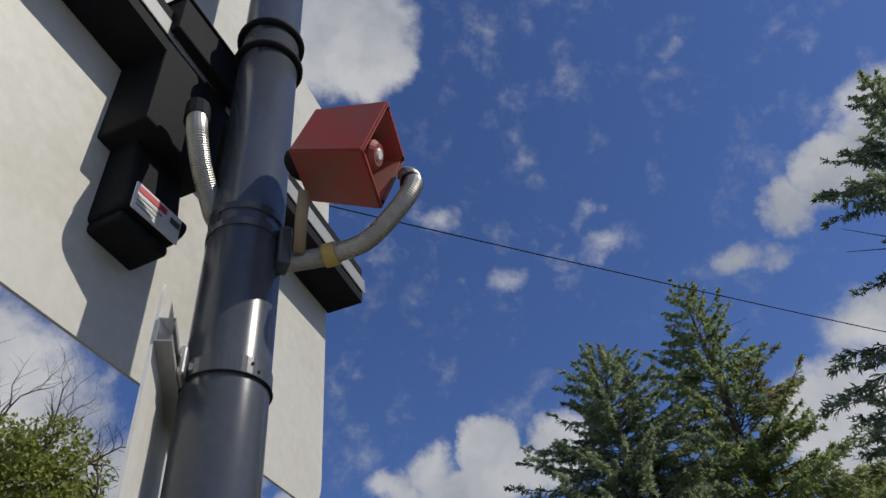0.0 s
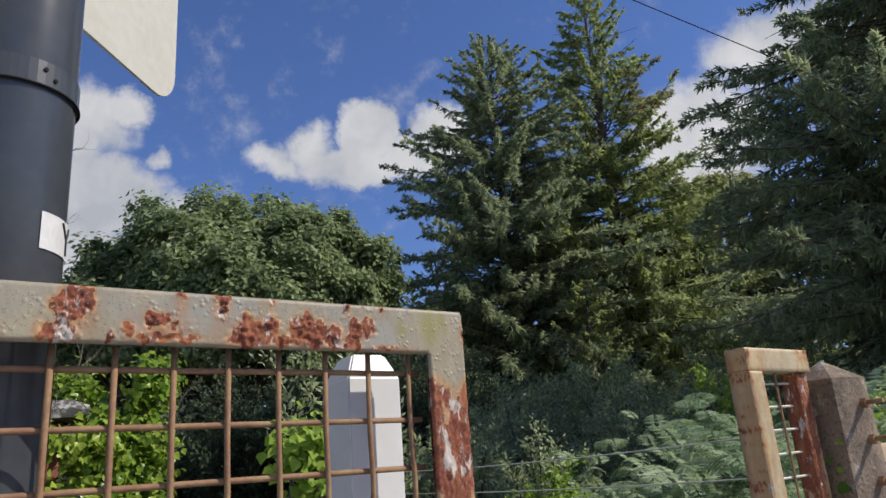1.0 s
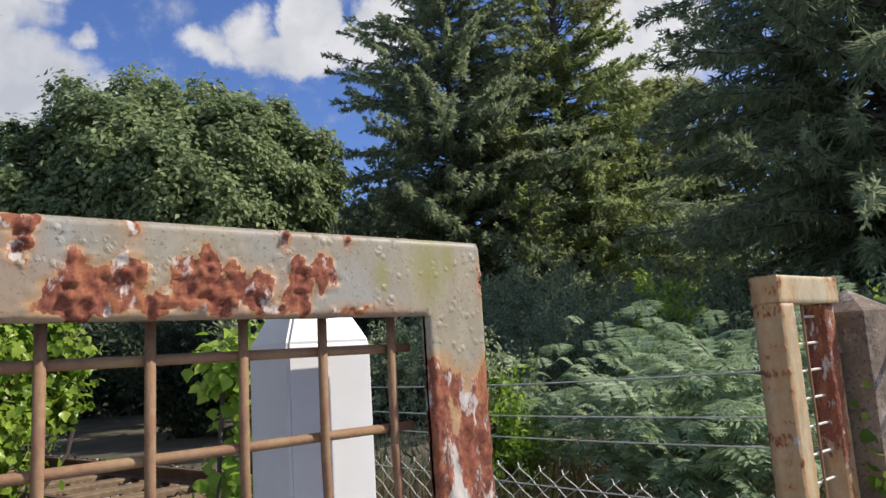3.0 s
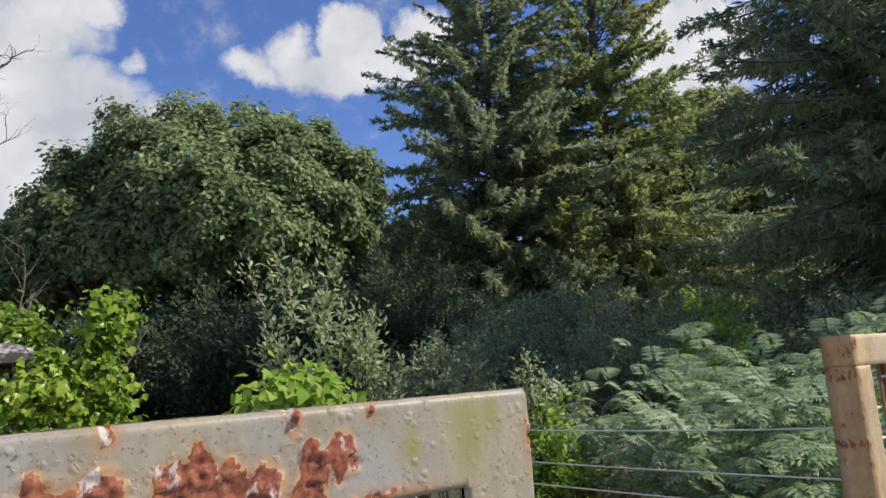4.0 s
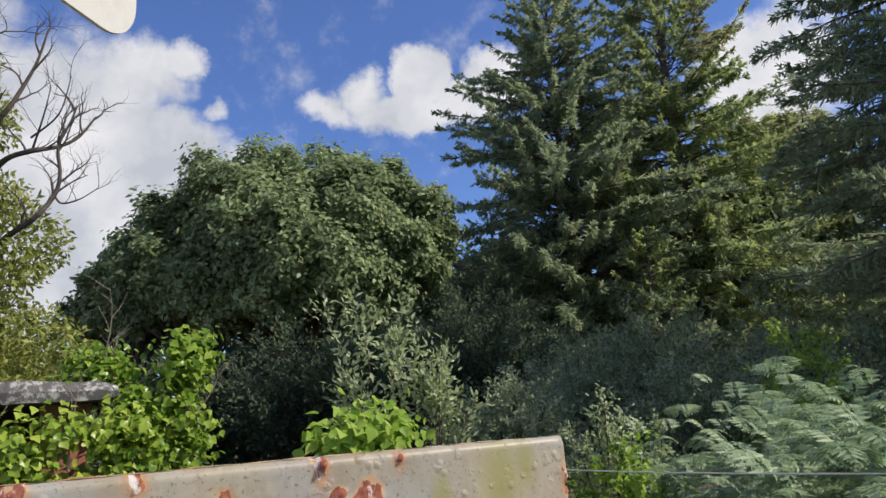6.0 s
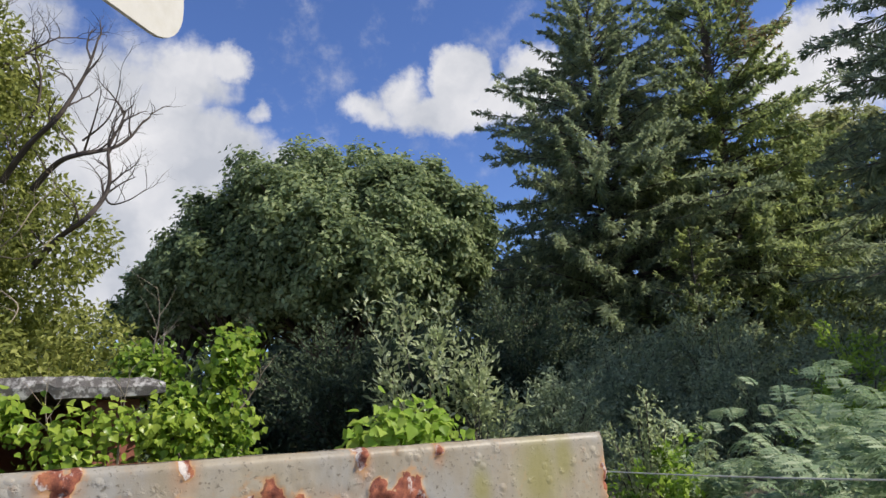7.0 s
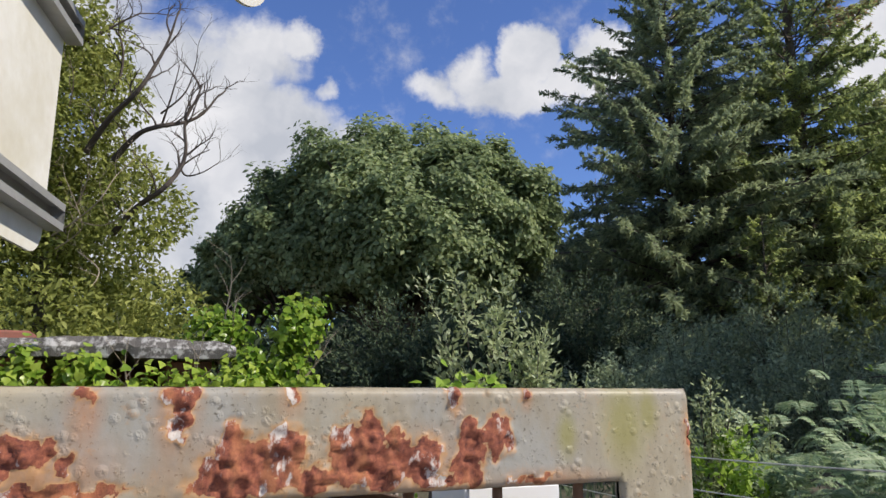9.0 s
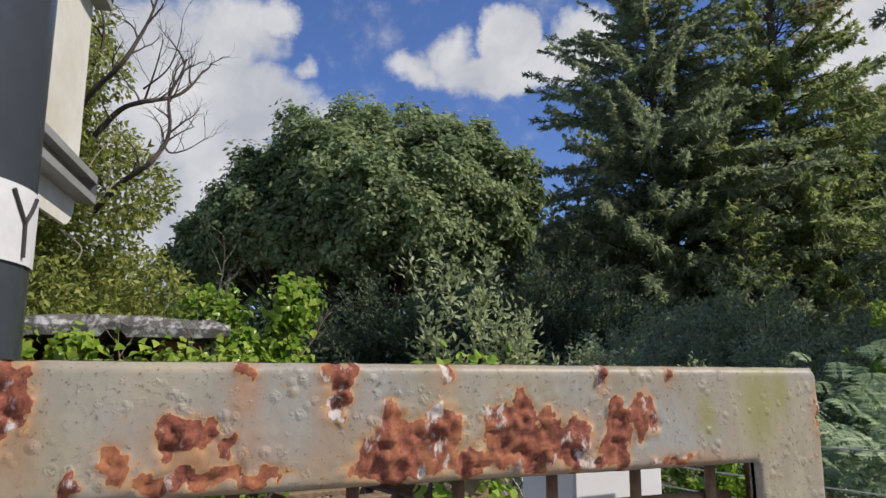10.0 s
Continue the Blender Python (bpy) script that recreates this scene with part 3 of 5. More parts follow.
def rusty_bar(name, x0, x1, z0, z1, y0, y1, parent, rust_at, mat, step=0.0022, bevel=0.004, square_at=None, long=1.0):
    """A square hollow-section bar: finely meshed front, pitted and blistered where it rusts."""
    nx, nz = max(2, int((x1 - x0) / step)), max(2, int((z1 - z0) / step))
    bm = bmesh.new()
    rl, ml, dl = bm.verts.layers.float.new("rust"), bm.verts.layers.float.new("moss"), bm.verts.layers.float.new("drip")

    def add(x, y, z):
        v = bm.verts.new((x, y, z))
        return v

    front = []
    for j in range(nz + 1):
        row = []
        for i in range(nx + 1):
            x, z = x0 + (x1 - x0) * i / nx, z0 + (z1 - z0) * j / nz
            e = square_at(x, z) if square_at else min(x - x0, x1 - x, z - z0, z1 - z)
            y = y0
            if e < bevel:
                y += bevel - math.sqrt(max(0.0, bevel ** 2 - (bevel - e) ** 2))
            v = add(x, y, z)
            r = rust_at(v.co)
            v[rl] = r
            v[ml] = min(0.75, patchwork(x, z - Z0, STAINS) * 0.8)
            v[dl] = min(0.9, 0.75 * patchwork(x, z - Z0, DRIPS))
            flake = noise.noise(Vector((x * 95, z * 95 * long, 2.2))) * (0.6 + 1.1 * noise.noise(Vector((x * 30, z * 22, 6.0))))
            fine = noise.noise(Vector((x * 260, z * 260 * long, 7.7)))
            pit = noise.noise(Vector((x * 190, z * 190, 4.4)))
            b = noise.noise(Vector((x * 300, z * 300, 8.8)))
            where = 0.15 + 0.85 * max(0.0, noise.noise(Vector((x * 24, z * 24, 3.3))))
            near = max(0.0, noise.noise(Vector((x * 60, z * 60, 1.9)))) * (0.4 + 1.2 * v[dl])
            blister = (max(0.0, pit - 0.42) * 0.0026 + max(0.0, b - 0.3) * 0.003) * where + 0.0016 * near * abs(fine)
            layer = noise.noise(Vector((x * 60, z * 140 * long ** 2, 5.5)))
            v.co.y -= r * (0.0052 * abs(flake) + 0.0032 * fine + 0.0026 * (layer > 0.1) - 0.0018) + blister
            if e < 0.001 and r > 0.3:
                v.co.z += r * 0.0018 * flake
            row.append(v)
        front.append(row)
    for j in range(nz):
        for i in range(nx):
            bm.faces.new((front[j][i], front[j][i + 1], front[j + 1][i + 1], front[j + 1][i]))
    rim = [front[0][i] for i in range(nx + 1)] + [front[j][nx] for j in range(1, nz + 1)] + [front[nz][i] for i in range(nx - 1, -1, -1)] + [front[j][0] for j in range(nz - 1, 0, -1)]
    for v in rim:
        for ed in v.link_edges:
            if ed.is_boundary:
                ed.smooth = False
    last = rim
    for y in (y0 + bevel * 1.4, (y0 + y1) / 2, y1):
        ring = []
        for v in rim:
            w = add(v.co.x, y + 0.0006 * noise.noise(v.co * 90), v.co.z + 0.0005 * noise.noise(Vector((v.co.x * 80, y * 200, v.co.z * 80))))
            w[rl] = v[rl] * 0.8
            ring.append(w)
        for k in range(len(rim)):
            n = (k + 1) % len(rim)
            bm.faces.new((last[n], last[k], ring[k], ring[n]))
        last = ring
    bm.faces.new(last)
    return part(name, bm, mat, parent, smooth=True)


def gate():
    g = empty("gate", (0, 0, 0), "open-mesh steel gate, flaking cream paint and rust", "gate")
    y0, y1 = -0.018, 0.032
    yf = y0 + 0.007      # angle iron: a broad front leg and a return leg behind its outer edge
    zj = Z0 + 0.019

    def on_rail(x, z):
        if GX0 + 0.05 < x < GX1 - 0.05:
            return min(GZT - z, z - zj)
        corner = math.hypot(max(0.0, x - (GX1 - 0.006)), max(0.0, z - (GZT - 0.006)))
        return min(GZT - z, GX1 - x, x - GX0, 0.006 - corner + 0.0 if corner > 0 else 1.0)
    rusty_bar("top_rail", GX0, GX1, zj, GZT, y0, yf, g, rail_rust, RUST, 0.0016, square_at=on_rail)
    rusty_bar("stile", GX1 - 0.05, GX1, GZ0 + 0.05, zj, y0, yf, g, stile_rust, RUST, 0.002, square_at=lambda x, z: min(x - GX1 + 0.05, GX1 - x), long=0.42)
    rusty_bar("stile", GX0, GX0 + 0.05, GZ0 + 0.05, zj, y0, yf, g, stile_rust, RUST, 0.01)
    rusty_bar("bottom_rail", GX0, GX1, GZ0, GZ0 + 0.0499, y0, yf, g, stile_rust, RUST, 0.01)
    plain = lambda p: 0.35 + 0.4 * noise.noise(p * 30)
    rusty_bar("return_leg", GX0, GX1 - 0.003, GZT - 0.0085, GZT - 0.0015, yf, y1, g, plain, RUST, 0.01, bevel=0.001)
    rusty_bar("return_leg", GX1 - 0.0085, GX1 - 0.0015, GZ0, GZT - 0.009, yf, y1, g, plain, RUST, 0.01, bevel=0.001)
    w = 0.0029
    vert = None
    for i in range(20):
        x = -0.05 * i
        if vert is None:
            pts = [(0.0009 * noise.noise(Vector((k, 4, 0))), 0.0013 * math.cos(k * math.pi), GZ0 + 0.05 + k * 0.05) for k in range(0, 24)]
            pts[-1] = (0, 0, Z0 + 0.02)
            vert = part("mesh_wire", tube(pts, w, 8), WIRE, g, smooth=True)
            vert.location = (x, 0, 0)
        elif x > GX0 + 0.05:
            o = new("mesh_wire", vert.data)
            o.parent, o.location = g, (x, 0, 0)
    hor = None
    for j in range(23):
        z = Z0 - 0.05 * j
        if z < GZ0 + 0.06:
            break
        if hor is None:
            pts = [(GX0 + 0.05 + k * 0.049 * 1.0, 0.0052 + 0.001 * math.cos(k * math.pi), 0.0009 * noise.noise(Vector((k, 0, 3)))) for k in range(20)]
            pts[-1] = (GX1 - 0.05, 0.0052, 0)
            hor = part("mesh_wire", tube(pts, w, 8), WIRE, g, smooth=True)
            hor.location = (0, 0, z)
        else:
            o = new("mesh_wire", hor.data)
            o.parent, o.location = g, (0, 0, z)
    # hinge straps to the ground-side post out of sight
    part("hinge", block(GX0 - 0.05, GX0, -0.01, 0.02, 0.9, 0.95, 0.003), WIRE, g)
    part("hinge", block(GX0 - 0.05, GX0, -0.01, 0.02, 0.25, 0.3, 0.003), WIRE, g)
    part("foot", block(GX0 - 0.11, GX0 - 0.05, -0.03, 0.03, 0.0, 1.35, 0.004), RUST, g)


gate()


def side_panel():
    """Narrow fixed panel of square tube and mesh, bolted to the concrete post."""
    g = empty("side_panel", (0, 0, 0), "narrow steel mesh panel, buff paint with rust", "gate panel")
    x0, x1, y0, y1, zt = 0.985, 1.226, 0.215, 0.268, Z0 + 0.098

    def edge_rust(p):
        e = min(abs(p.x - x0), abs(p.x - x1), abs(p.x - x0 - 0.05), abs(p.x - x1 + 0.05))
        n = noise.noise(Vector((p.x * 30, 0, p.z * 6))) * 0.12 + noise.noise(Vector((p.x * 90, 2, p.z * 60))) * 0.22
        corner = 0.3 * max(0.0, 1 - math.hypot(p.x - x1, p.z - zt) / 0.06)
        return max(0.0, min(1.0, 0.27 + corner + n - e * 13))
    def inner_rust(p):
        return max(0.0, min(1.0, 0.42 + 0.3 * noise.noise(Vector((p.x * 9, p.y * 9, p.z * 5))) - (6.0 * max(0.0, p.x - x1 + 0.03))))
    rusty_bar("top_rail", x0, x1, zt - 0.05, zt, y0, y1, g, edge_rust, RUST2, 0.004, bevel=0.003)
    rusty_bar("stile", x0, x0 + 0.05, 0.1, zt - 0.0502, y0, y1, g, edge_rust, RUST2, 0.004, bevel=0.003)
    rusty_bar("stile", x1 - 0.042, x1, 0.1, zt - 0.0502, y0 + 0.012, y1, g, inner_rust, RUST2, 0.004, bevel=0.003)
    rusty_bar("bottom_rail", x0, x1, 0.05, 0.0998, y0, y1, g, edge_rust, RUST2, 0.01, bevel=0.003)
    for i in range(2):
        part("mesh_wire", tube([(x0 + 0.08 + 0.05 * i, 0.242, 0.1), (x0 + 0.08 + 0.05 * i + 0.004, 0.242, zt - 0.05)], 0.0026, 6), WIRE, g)
    hw = None
    for j in range(24):
        z = zt - 0.075 - 0.05 * j
        if hw is None:
            hw = part("mesh_wire", tube([(x0 + 0.05, 0.247, 0), (x1 - 0.05, 0.247, 0.002)], 0.0026, 6), GALV, g)
            hw.location = (0, 0, z)
        else:
            o = new("mesh_wire", hw.data)
            o.parent, o.location = g, (0, 0, z)


side_panel()


def concrete_post():
    e = empty("concrete_post", (1.314, 0.235, 0), "weathered square concrete gatepost with pyramid cap", "gatepost")
    e.rotation_euler = (0, 0, radians(-8))
    bm = bmesh.new()
    rings = []
    n = 26
    for k in range(n + 1):
        z = (Z0 + 0.03) * k / n
        h = 0.066
        ring = []
        for s in range(16):
            a = s / 16 * 4
            side, u = int(a), (a - int(a)) * 2 - 1
            x, y = [(u, -1), (1, u), (-u, 1), (-1, -u)][side]
            c = 0.93 if abs(u) == 1 else 1.0
            q = Vector((x * h * c, y * h * c, z))
            q += Vector((x, y, 0)) * 0.0025 * noise.noise(q * 40)
            ring.append(bm.verts.new(q))
        rings.append(ring)
    for a, b in zip(rings, rings[1:]):
        for k in range(16):
            bm.faces.new((a[k], a[(k + 1) % 16], b[(k + 1) % 16], b[k]))
    top = bm.verts.new((0.0, 0.0, Z0 + 0.078))
    for k in range(16):
        bm.faces.new((rings[-1][k], rings[-1][(k + 1) % 16], top))
    bm.faces.new(rings[0][::-1])
    part("shaft", bm, CONC, e)
    for z in (Z0 - 0.03, Z0 - 0.11, Z0 - 0.20, Z0 - 0.28):
        b = part("bolt", tube([(0.02, -0.03, z), (0.02, -0.118, z + 0.002)], 0.0055, 8), WIRE, e, "rusty threaded bolt")
        part("nut", tube([(0.02, -0.066, z), (0.02, -0.08, z)], 0.011, 6), WIRE, b)


concrete_post()


def white_post():
    e = empty("white_post", (0.007, 0.12, 0), "white-painted square timber post with chamfered top", "post")
    e.rotation_euler = (0, 0, -0.04)
    h = 0.0345
    bm = bmesh.new()
    levels = [(0, h), (Z0 + 0.008, h), (Z0 + 0.037, h * 0.62)]
    rings = [[bm.verts.new((x * r, y * r, z)) for x, y in ((-1, -1), (1, -1), (1, 1), (-1, 1))] for z, r in levels]
    for a, b in zip(rings, rings[1:]):
        for k in range(4):
            bm.faces.new((a[k], a[(k + 1) % 4], b[(k + 1) % 4], b[k]))
    bm.faces.new(rings[-1])
    bm.faces.new(rings[0][::-1])
    bmesh.ops.bevel(bm, geom=bm.edges[:], offset=0.0022, segments=2, affect="EDGES")
    part("shaft", bm, WHITE, e)
    part("stop_block", block(-0.002, 0.062, -0.066, -0.037, Z0 - 0.30, Z0 - 0.203, 0.003), TIMBER, e, "bare brown timber stop block")
    part("stop_block", block(0.064, 0.14, -0.05, -0.01, Z0 - 0.31, Z0 - 0.196, 0.004), TIMBER, e, "bare brown timber stop block")


white_post()

# ---- pole with signs, sounder and fittings ----
PX, PY, PR = -0.394, 0.083, 0.057


def ring_at(z, r, n=40):
    return [(PX + r * math.cos(2 * math.pi * k / n), PY + r * math.sin(2 * math.pi * k / n), z) for k in range(n)]


def band(z, h=0.026, t=0.0025, n=48):
    """Flat steel strap round the pole."""
    bm = bmesh.new()
    rows = []
    for zz, r in ((z - h / 2, PR + 0.0004), (z - h / 2, PR + t), (z + h / 2, PR + t), (z + h / 2, PR + 0.0004)):
        rows.append([bm.verts.new((PX + r * math.cos(2 * math.pi * k / n), PY + r * math.sin(2 * math.pi * k / n), zz)) for k in range(n)])
    for a in range(4):
        p, q = rows[a], rows[(a + 1) % 4]
        for k in range(n):
            bm.faces.new((p[k], p[(k + 1) % n], q[(k + 1) % n], q[k]))
    return bm


def pole():
    e = empty("pole", (0, 0, 0), "tall grey-painted round steel pole", "pole")
    n = 56
    bm = bmesh.new()
    bmesh.ops.create_cone(bm, cap_ends=True, segments=n, radius1=PR, radius2=PR, depth=3.6, matrix=pose(PX, PY, 1.8))
    part("shaft", bm, POLE, e, smooth=True)
    part("cap", tube([(PX, PY, 3.6), (PX, PY, 3.63)], PR + 0.004, 32), DARK, e)
    part("base_flange", tube([(PX, PY, 0.0), (PX, PY, 0.02)], PR + 0.07, 32), POLE, e)
    for z in (Z0 + 0.286, Z0 + 0.538):
        b = part("strap", band(z), POLE, e, smooth=False)
        for a in (-68, -58):
            c = Vector((PX + (PR + 0.002) * math.cos(radians(a)), PY + (PR + 0.002) * math.sin(radians(a)), z + (0.004 if a == -68 else -0.004)))
            d = Vector((math.cos(radians(a)), math.sin(radians(a)), 0)) * 0.002
            part("rivet", tube([c - d, c + d], 0.0022, 8), DARK, b)
        part("strap_edge", tube(ring_at(z - 0.0135, PR + 0.003), 0.0014, 5, closed=True), DARK, b)
    for z in (Z0 + 0.79, Z0 + 0.825):
        part("strap", band(z, 0.014, 0.002), POLE, e)
    for z in (Z0 + 1.272, Z0 + 1.354):
        part("cable_tie", tube(ring_at(z, PR + 0.004), 0.0075, 8, closed=True), DARK, e, "black rubber-sleeved clamp", smooth=True)
    # sticker with one letter, wrapped on the pole
    bm = bmesh.new()
    a0, a1 = radians(-58), radians(2)
    cols = []
    for k in range(15):
        a = a0 + (a1 - a0) * k / 14
        cols.append([bm.verts.new((PX + (PR + 0.0012) * math.cos(a), PY + (PR + 0.0012) * math.sin(a), z)) for z in (Z0 + 0.1138, Z0 + 0.1492)])
    for p, q in zip(cols, cols[1:]):
        bm.faces.new((p[0], q[0], q[1], p[1]))
    s = part("sticker", bm, LABEL, e, "white sticker with a black letter Y")

    def on(a, z):
        return (PX + (PR + 0.0018) * math.cos(radians(a)), PY + (PR + 0.0018) * math.sin(radians(a)), Z0 + z)
    bm = tube([on(-30, 0.1462), on(-25, 0.139), on(-19.5, 0.1325)], 0.0011, 6)
    tube([on(-9, 0.1462), on(-14, 0.139), on(-19.5, 0.1325)], 0.0011, 6, bm=bm)
    tube([on(-19.5, 0.1325), on(-18.5, 0.1168)], 0.0011, 6, bm=bm)
    part("letter", bm, INK, s)


pole()


def outline_sheet(w, h, r, t, n=8):
    """Upright sheet with rounded corners: x 0..w, z 0..h, thickness t towards -y."""
    pts = []
    for cx, cz, a0 in ((w - r, r, -90), (w - r, h - r, 0), (r, h - r, 90), (r, r, 180)):
        for k in range(n + 1):
            a = radians(a0 + 90 * k / n)
            pts.append((cx + r * math.cos(a), cz + r * math.sin(a)))
    bm = bmesh.new()
    f = [bm.verts.new((x, 0, z)) for x, z in pts]
    b = [bm.verts.new((x, t, z)) for x, z in pts]
    bm.faces.new(f)
    bm.faces.new(b[::-1])
    for k in range(len(pts)):
        q = (k + 1) % len(pts)
        bm.faces.new((f[q], f[k], b[k], b[q]))
    return bm


def channel(w, h=0.05, d=0.03, t=0.003, lip=0.012):
    """Sign-fixing channel along x, open to -y with turned lips."""
    prof = [(0, 0), (0, h), (-d, h), (-d, h - lip), (-d + t, h - lip), (-d + t, h - t), (-t, h - t), (-t, t), (-d + t, t), (-d + t, lip), (-d, lip), (-d, 0)]
    bm = bmesh.new()
    a = [bm.verts.new((0, y, z)) for y, z in prof]
    b = [bm.verts.new((w, y, z)) for y, z in prof]
    for i in range(len(prof)):
        k = (i + 1) % len(prof)
        bm.faces.new((a[k], a[i], b[i], b[k]))
    bmesh.ops.triangulate(bm, faces=[bm.faces.new(a), bm.faces.new(b[::-1])])
    bmesh.ops.recalc_face_normals(bm, faces=bm.faces[:])
    return bm


def lower_sign():
    ax, ay, bx, by = -0.495, -0.017, -0.353, 0.627
    w = math.hypot(bx - ax, by - ay)
    e = empty("lower_sign", (ax, ay, Z0 + 0.236, 0, 0, math.degrees(math.atan2(by - ay, bx - ax))), "back of a yellowed white sign plate on channels", "sign")
    part("plate", outline_sheet(w, 0.39, 0.035, 0.004), CREAM, e)
    for z in (0.034, 0.285):
        c = part("channel", channel(w + 0.012, 0.034, 0.02, 0.0025, 0.009), CHAN, e)
        c.location = (-0.002, -0.0003, z)
        k = part("clamp", block(0.062, 0.1, -0.03, -0.0205, z - 0.002, z + 0.04, 0.003), STEEL, e)
        part("bolt", tube([(0.081, -0.032, z + 0.018), (0.081, -0.058, z + 0.018)], 0.0042, 8), STEEL, k)
        part("nut", tube([(0.081, -0.0325, z + 0.018), (0.081, -0.042, z + 0.018)], 0.008, 6), STEEL, k)


lower_sign()

BU = Vector((0.696, 0.718, 0))      # direction of the big board
BC = Vector((-0.085, 0.707, Z0 + 0.645))


def big_sign():
    w, h = 1.75, 1.35
    o = BC - BU * w
    e = empty("big_sign", (o.x, o.y, o.z, 0, 0, math.degrees(math.atan2(BU.y, BU.x))), "back of a large weathered white sign board", "sign")
    part("plate", outline_sheet(w, h, 0.07, 0.006), BOARD, e)
    z = 0.55
    c = part("channel", channel(w - 0.02, 0.115, 0.10, 0.005, 0.03), DARK, e)
    c.location = (0.03, -0.0004, z)
    part("channel_lip", block(0.03, w + 0.02, -0.104, -0.1006, z + 0.035, z + 0.08, 0.001), CHAN, e)


big_sign()


def clamp_box():
    """Dark folded-steel clamp between the pole and the big board's channel."""
    e = empty("clamp_box", (-0.535, 0.165, Z0 + 1.25, 0, 0, 44), "dark folded steel clamp box on the pole", "bracket")
    part("shell", block(-0.12, 0.085, -0.075, 0.17, -0.005, 0.10, 0.004), DARK, e)
    part("lid", block(-0.125, 0.088, -0.08, 0.175, 0.1002, 0.106, 0.002), DARK, e)
    # added dark block, stands in for the shadow below the box
    part("shade_filler", block(-0.11, 0.065, -0.05, 0.12, -0.25, -0.0055, 0.004), DARK, e)
    part("flange", block(0.0855, 0.125, -0.03, 0.05, 0.01, 0.09, 0.003), DARK, e)


clamp_box()


def junction_box():
    e = empty("junction_box", (-0.571, 0.17, Z0 + 0.835, 0, 0, 42), "black enclosure with a white and red label", "enclosure")
    part("body", block(-0.055, 0.06, -0.055, 0.10, 0.0, 0.40, 0.008, m=pose(0, 0, 0, -6, 0, 0)), DARK, e)
    part("foot", block(-0.05, 0.055, -0.045, 0.09, -0.02, -0.0005, 0.006), DARK, e)
    part("gland", tube([(0.061, -0.02, 0.07), (0.085, -0.02, 0.07)], 0.022, 16), DARK, e, smooth=False)
    lab = part("label_plate", block(-0.048, 0.055, -0.0595, -0.0562, 0.0, 0.055, 0.0006), LABEL, e, "white label with red and grey bars")
    part("print", block(-0.042, 0.02, -0.0606, -0.0598, 0.037, 0.049), REDINK, lab)
    for i in range(3):
        part("print", block(-0.042, 0.012 - 0.008 * i, -0.0606, -0.0598, 0.026 - 0.009 * i, 0.030 - 0.009 * i), CHAN, lab)
    part("print", block(0.03, 0.052, -0.0606, -0.0598, 0.03, 0.042), INK, lab)


junction_box()


def braided(name, pts, r, parent, n=10):
    """Ribbed flexible conduit."""
    line = smooth_line(pts, n)
    fine = []
    for a, b in zip(line, line[1:]):
        fine += [a, a.lerp(b, 0.5)]
    fine.append(line[-1])
    radii = [r * (1 + (0.025 if i % 2 else -0.025)) for i in range(len(fine))]
    return part(name, tube(fine, r, 18, radii), BRAID, parent)


def sounder():
    e = empty("alarm_sounder", (-0.279, -0.139, Z0 + 0.816, -5.5, 19.2, -36.5), "faded red square alarm sounder with open horn", "alarm sounder")
    w, a, h = 0.128, 0.116, 0.126
    # x: from the front backwards is -x; y: 0..a; z: 0..h; flared horn mouth in the front
    bm = bmesh.new()
    rear = 0.88
    outer = [(0, 0, 0), (0, a, 0), (0, a, h), (0, 0, h)]
    c = Vector((0, a / 2, h / 2))
    back = [c + (Vector(p) - c) * rear + Vector((-w, 0, 0)) for p in outer]
    inner = [c + (Vector(p) - c) * 0.84 for p in outer]
    throat = [c + (Vector(p) - c) * 0.42 + Vector((-0.07, 0, 0)) for p in outer]
    V = [[bm.verts.new(p) for p in ring] for ring in (back, outer, inner, throat)]
    for p, q in zip(V, V[1:]):
        for k in range(4):
            bm.faces.new((p[k], p[(k + 1) % 4], q[(k + 1) % 4], q[k]))
    bm.faces.new(V[0][::-1])
    bm.faces.new(V[3])
    bmesh.ops.recalc_face_normals(bm, faces=bm.faces[:])
    bmesh.ops.bevel(bm, geom=[x for x in bm.edges if len(x.link_faces) == 2 and x.calc_face_angle(0) > 0.4], offset=0.003, segments=2, affect="EDGES")
    body = part("horn_body", bm, REDP, e)
    body.data.materials.append(REDDUST)
    for f in body.data.polygons:
        if f.normal.z > 0.6 and f.center.z > h * 0.9:
            f.material_index = 1
    hub = part("horn_plug", tube([(-0.07, a / 2, h / 2), (-0.018, a / 2, h / 2), (-0.011, a / 2, h / 2)], 0.02, 20, [0.027, 0.024, 0.018]), REDP, e, smooth=False)
    part("lamp", tube([(-0.0108, a / 2, h / 2), (-0.008, a / 2, h / 2)], 0.011, 8, [0.011, 0.008]), LABEL, hub, "small white lamp lens")
    for y, z in ((0.009, 0.009), (a - 0.009, 0.009), (0.009, h - 0.009), (a - 0.009, h - 0.009)):
        part("screw", tube([(-0.001, y, z), (0.0012, y, z)], 0.0032, 8), DARK, e)
    part("mount", tube([(-w + 0.002, a / 2, h / 2), (-w - 0.03, a / 2 + 0.02, h / 2)], 0.03, 16), DARK, e)


sounder()


